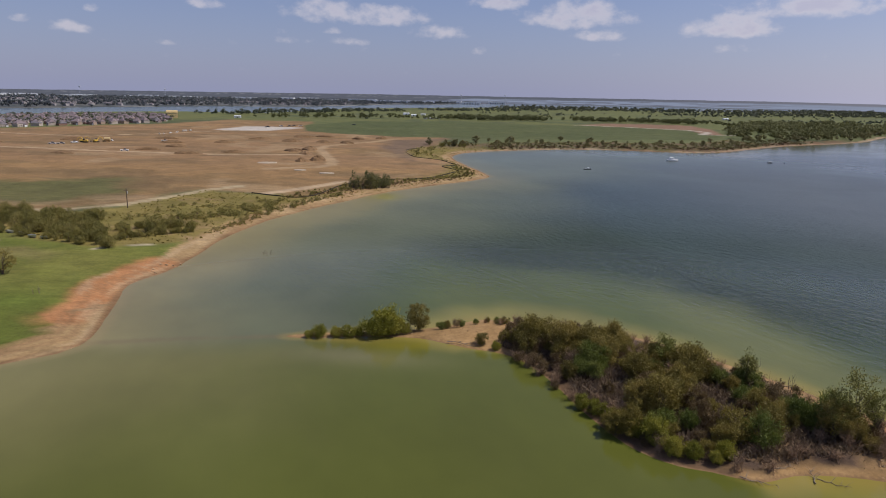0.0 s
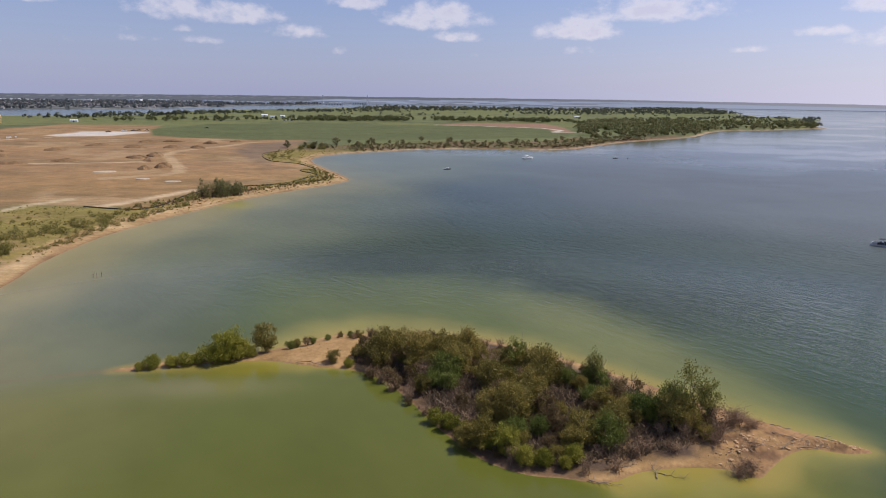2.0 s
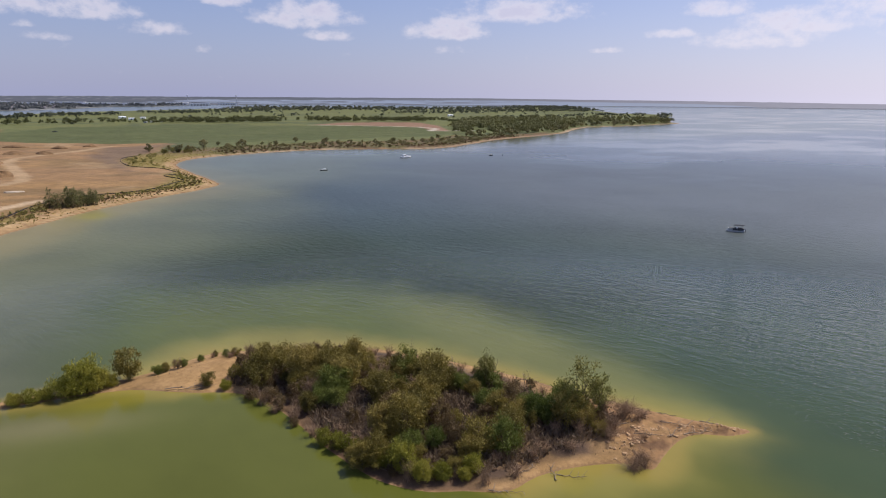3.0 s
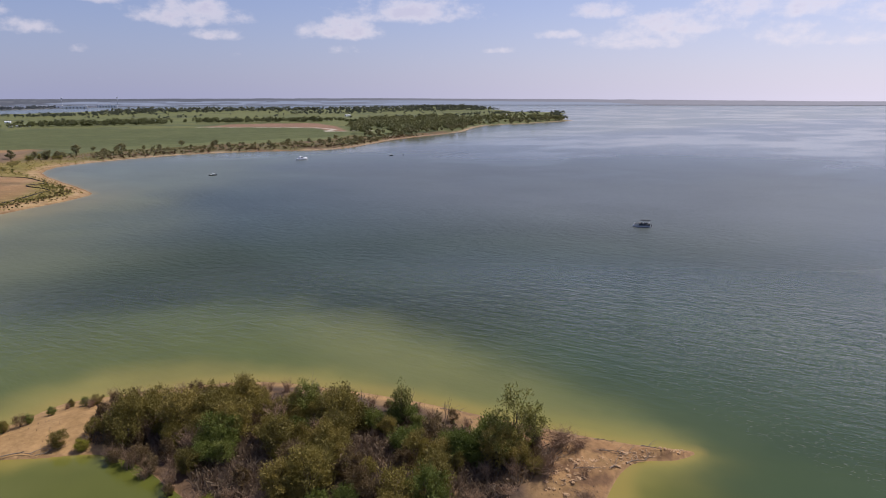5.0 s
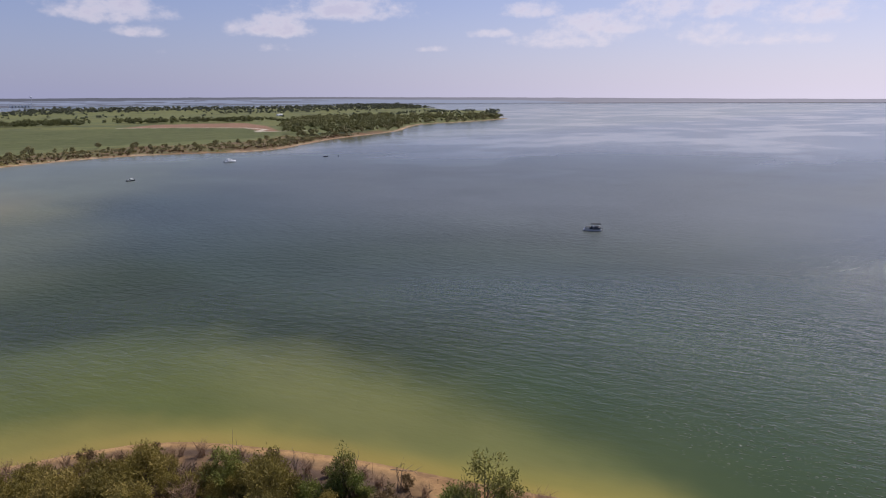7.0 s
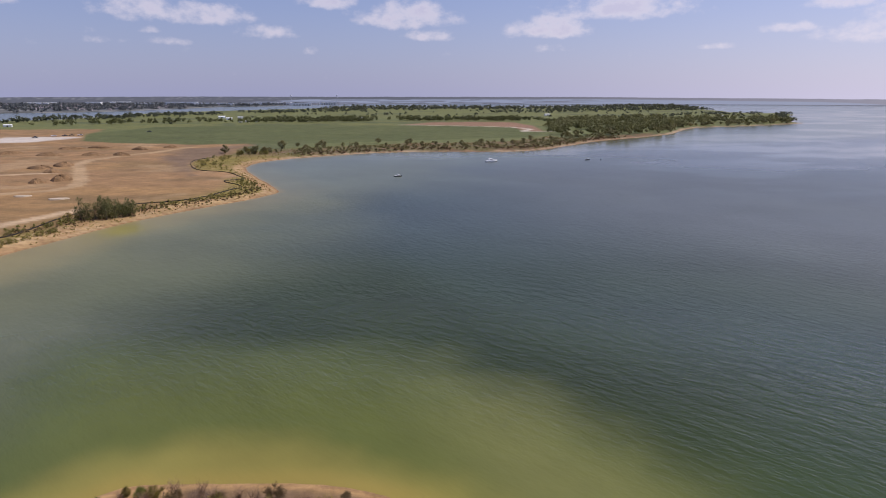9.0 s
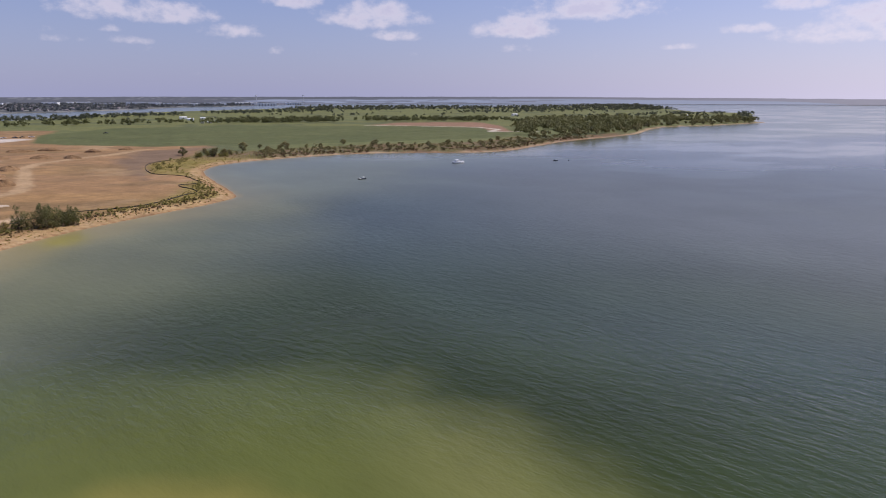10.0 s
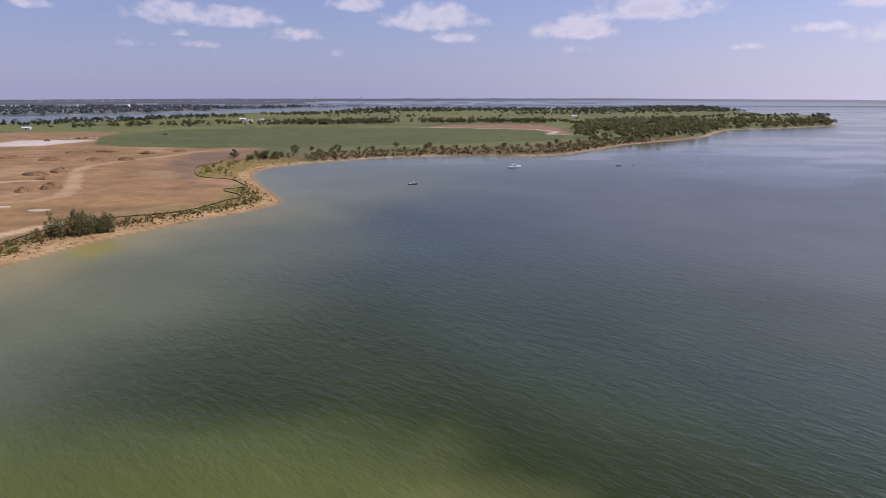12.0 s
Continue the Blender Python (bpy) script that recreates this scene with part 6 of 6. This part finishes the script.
def suburb_house(k):
    ob = new("house")
    w, d, h = 12 + (k % 3) * 2.5, 11 + (k % 2) * 2, 5.2 if k % 4 else 3.2
    part("wall", Geo().box(0, 0, -0.5, w, d, h + 0.5, 0.1).box(w * 0.38, -d * 0.55, -0.5, w * 0.4, d * 0.35, h * 0.62 + 0.5, 0.1), BRICKS[k % 3], ob)
    rise = 3.6 + 0.6 * (k % 3)
    part("roof", Geo().loft([[(-w / 2 - 0.5, -d / 2 - 0.5, h), (w / 2 + 0.5, -d / 2 - 0.5, h), (w / 2 + 0.5, d / 2 + 0.5, h), (-w / 2 - 0.5, d / 2 + 0.5, h)],
                             [(-w * 0.24, -0.2, h + rise), (w * 0.24, -0.2, h + rise), (w * 0.24, 0.2, h + rise), (-w * 0.24, 0.2, h + rise)]]), ROOFS[(k // 2) % 3], ob)
    part("porch_roof", Geo().loft([[(w * 0.16, -d * 0.75, h * 0.62), (w * 0.6, -d * 0.75, h * 0.62), (w * 0.6, -d * 0.3, h * 0.62), (w * 0.16, -d * 0.3, h * 0.62)],
                                   [(w * 0.36, -d * 0.75, h * 0.62 + 2.0), (w * 0.40, -d * 0.75, h * 0.62 + 2.0), (w * 0.40, -d * 0.2, h * 0.62 + 2.0), (w * 0.36, -d * 0.2, h * 0.62 + 2.0)]]), ROOFS[(k // 2) % 3], ob)
    part("garage_door", Geo().box(w * 0.38, -d * 0.735, 0, w * 0.28, 0.12, 2.3), M_WHITE, ob, "white garage door")
    for sx in (-0.3, -0.05):
        part("window", Geo().box(w * sx, -d / 2 - 0.04, 1.0, 1.5, 0.12, 1.4), M_GLASS, ob)
    part("chimney", Geo().box(-w * 0.3, d * 0.25, h, 1.0, 0.8, rise * 0.9), BRICKS[(k + 1) % 3], ob)
    return tagged(ob, ("two storey brick house with a brown roof", "single storey brick house with a mauve roof")[0 if k % 4 else 1], "house", "suburb houses")


random.seed(33)
ESTATE = np.array([(-1000, 590), (-560, 640), (-500, 664), (-458, 740), (-412, 800), (-376, 890), (-400, 1000), (-455, 1110), (-540, 1125), (-605, 1060), (-655, 985), (-700, 925), (-760, 960), (-1000, 780)], float)
c20, s20 = math.cos(radians(20)), math.sin(radians(20))
sites = []
for i in range(-75, 100):
    for j in range(-60, 82):
        u, v = i * 10.5 + random.uniform(-1.5, 1.5), j * 18.0 + (3 if i % 2 else -3) + random.uniform(-5, 5)
        sites.append((-560 + u * c20 + v * s20, 880 - u * s20 + v * c20, j))
ok = inside(ESTATE, np.array([s[0] for s in sites]), np.array([s[1] for s in sites])) > 4
sites = sorted((s for s, o in zip(sites, ok) if o), key=lambda s: math.hypot(s[0] - 20, s[1] - 40))
zs = ground_z([s[0] for s in sites], [s[1] for s in sites])
HOUSES, rest_walls, rest_roofs = {}, Geo(), Geo()
for n_, ((x, y, j), z) in enumerate(zip(sites, zs)):
    k = random.randrange(8)
    size = random.uniform(0.36, 0.66)
    turn = -20 + (180 if j % 2 else 0) + random.choice((0, 0, 90)) + random.uniform(-28, 28)
    if n_ >= 285:
        w, d, h = (13 + k % 3) * size, (11 + k % 2) * size, 5.0 * size
        z = max(z, 0.6)
        rest_walls.box(x, y, z - 0.5, w, d, h + 0.5)
        rest_roofs.loft([[(x - w / 2, y - d / 2, z + h), (x + w / 2, y - d / 2, z + h), (x + w / 2, y + d / 2, z + h), (x - w / 2, y + d / 2, z + h)],
                         [(x - w * 0.2, y - 0.2, z + h + 3), (x + w * 0.2, y - 0.2, z + h + 3), (x + w * 0.2, y + 0.2, z + h + 3), (x - w * 0.2, y + 0.2, z + h + 3)]])
        continue
    m = pose(x, y, max(z, 0.6), 0, 0, turn) @ Matrix.Diagonal((size, size, size * random.uniform(1.05, 1.3), 1))
    if k in HOUSES:
        copy_thing(HOUSES[k], m @ Matrix.Diagonal((1 / HOUSES[k].scale.x, 1 / HOUSES[k].scale.y, 1 / HOUSES[k].scale.z, 1)))
    else:
        HOUSES[k] = suburb_house(k)
        HOUSES[k].matrix_basis = m
estate = part("suburb_houses", rest_walls, BRICKS[0])
tagged(estate, "rows of brick houses at the back of the suburb", "houses", kind="stuff")
part("roofs", rest_roofs, ROOFS[1], estate)
rng = np.random.default_rng(4)
yard = [(s[0] + rng.uniform(-10, 10), s[1] + rng.uniform(-14, 14)) for s in sites if rng.random() < 0.9]
woods("garden_trees", "young trees between the suburb houses", yard, 7.0, 16, 1.4, M_WOOD_FAR)

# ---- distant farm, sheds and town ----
# muted wall and roof colours: haze over the far town put into them
M_HAZE_WALL = plain("hazed_walls", (0.34, 0.31, 0.30), 0.9, 0.15, 0.1)
M_HAZE_ROOF = plain("hazed_roofs", (0.19, 0.165, 0.17), 0.9, 0.2, 0.1)


def barn(x, y, w, d, h, turn, material, label):
    ob = new("shed")
    part("wall", Geo().box(0, 0, -0.5, w, d, h + 0.5, 0.1), material, ob)
    part("roof", Geo().loft([[(-w / 2 - 0.4, -d / 2 - 0.4, h), (w / 2 + 0.4, -d / 2 - 0.4, h), (w / 2 + 0.4, d / 2 + 0.4, h), (-w / 2 - 0.4, d / 2 + 0.4, h)],
                             [(-w / 2 - 0.4, -0.3, h + d * 0.2), (w / 2 + 0.4, -0.3, h + d * 0.2), (w / 2 + 0.4, 0.3, h + d * 0.2), (-w / 2 - 0.4, 0.3, h + d * 0.2)]]), M_WHITE if material is M_WHITE else M_HAZE_ROOF, ob)
    part("door", Geo().box(0, -d / 2 - 0.08, 0, w * 0.2, 0.16, h * 0.7), M_GLASS, ob)
    ob.matrix_basis = pose(x, y, float(ground_z(x, y)[0]), 0, 0, turn)
    tagged(ob, label, "shed", "farm sheds")


for x, y, w, d, h in ((-68, 1375, 16, 9, 4.5), (-90, 1480, 20, 10, 5), (-52, 1460, 14, 9, 4), (-29, 1240, 12, 7, 3.5), (-18, 1262, 16, 7, 3), (-40, 1236, 9, 6, 3), (182, 1360, 14, 8, 4), (-346, 1115, 16, 8, 4),
                      (640, 1560, 20, 10, 5), (1000, 1400, 14, 8, 4), (600, 1150, 12, 7, 4)):
    barn(x, y, w * 0.65, d * 0.65, h * 0.65, random.uniform(-20, 20), M_WHITE, "white farm shed with low gabled roof on pasture")

rng = np.random.default_rng(9)
walls, roofs = Geo(), Geo()
FARTOWN = np.array([(-1250, 1240), (-1010, 1400), (-930, 1680), (-790, 2020), (-560, 2260), (-440, 2480), (-330, 3000), (-700, 3900), (-1800, 3600), (-2600, 2600), (-2000, 1300)], float)
p = rng.uniform((-2600, 1200), (-300, 3900), (4200, 2))
p = p[(inside(FARTOWN, p[:, 0], p[:, 1]) > 10) & (vnoise(p[:, 0], p[:, 1], 220, 3) > 0.42)][:700]
for (x, y), z in zip(p, ground_z(p[:, 0], p[:, 1])):
    w, d, h = rng.uniform(8, 13), rng.uniform(8, 12), rng.uniform(3, 5)
    walls.box(x, y, z - 1, w, d, h + 1)
    roofs.loft([[(x - w / 2, y - d / 2, z + h), (x + w / 2, y - d / 2, z + h), (x + w / 2, y + d / 2, z + h), (x - w / 2, y + d / 2, z + h)],
                [(x - w * 0.2, y - 0.2, z + h + 3), (x + w * 0.2, y - 0.2, z + h + 3), (x + w * 0.2, y + 0.2, z + h + 3), (x - w * 0.2, y + 0.2, z + h + 3)]])
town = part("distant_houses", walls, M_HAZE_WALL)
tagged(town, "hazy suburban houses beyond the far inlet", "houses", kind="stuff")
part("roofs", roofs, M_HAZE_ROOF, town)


def warehouse(x, y, w, d, h, turn):
    ob = new("warehouse")
    z = float(ground_z(x, y)[0])
    part("wall", Geo().box(0, 0, -3, w, d, h + 3, 0.5), M_WHITE, ob)
    part("roof", Geo().box(0, 0, h, w * 1.01, d * 1.01, 0.8, 0.5), M_WHITE, ob)
    for k in range(6):
        part("dock_door", Geo().box((k - 2.5) * w / 7, -d / 2 - 0.2, 0, w / 16, 0.4, h * 0.5), M_HAZE_ROOF, ob)
    ob.matrix_basis = pose(x, y, max(z, 0.5), 0, 0, turn)
    tagged(ob, "long white flat roofed warehouse far away", "warehouse", "distant warehouses")


random.seed(17)
for k in range(22):
    a = radians(-38 + 42 * k / 21 + random.uniform(-0.8, 0.8))
    r = random.uniform(3700, 4350)
    warehouse(20 + r * math.sin(a), 40 + r * math.cos(a), random.uniform(60, 190), random.uniform(30, 60), random.uniform(8, 13), -math.degrees(a) + random.uniform(-12, 12))


# white tower paint greyed and blued: distance haze put into the colour
M_TOWER = plain("hazed_tower_paint", (0.46, 0.48, 0.54), 0.7, 0.1, 2.0)


def water_tower(x, y, h):
    ob = new("water_tower")
    part("tank", Geo().loft([[(r * math.cos(a), r * math.sin(a), z) for a in (2 * math.pi * k / 20 for k in range(20))] for z, r in ((h - 8, 1.6), (h - 6.5, 4.5), (h - 4, 5.8), (h - 2, 5.4), (h - 0.8, 3.6), (h, 0.8))]), M_TOWER, ob)
    part("stem", Geo().disc(0, 0, -2, h - 7.5, 1.3, 0.9, 12), M_TOWER, ob)
    ob.matrix_basis = pose(x, y, float(ground_z(x, y)[0]))
    tagged(ob, "pale water tower on the hazy horizon", "water tower", "water towers on the horizon")


for a, r, h in ((-28.9, 4300, 57), (4.6, 4400, 58), (0.9, 4500, 54), (-23.0, 4400, 52)):
    water_tower(20 + r * math.sin(radians(a)), 40 + r * math.cos(radians(a)), h)
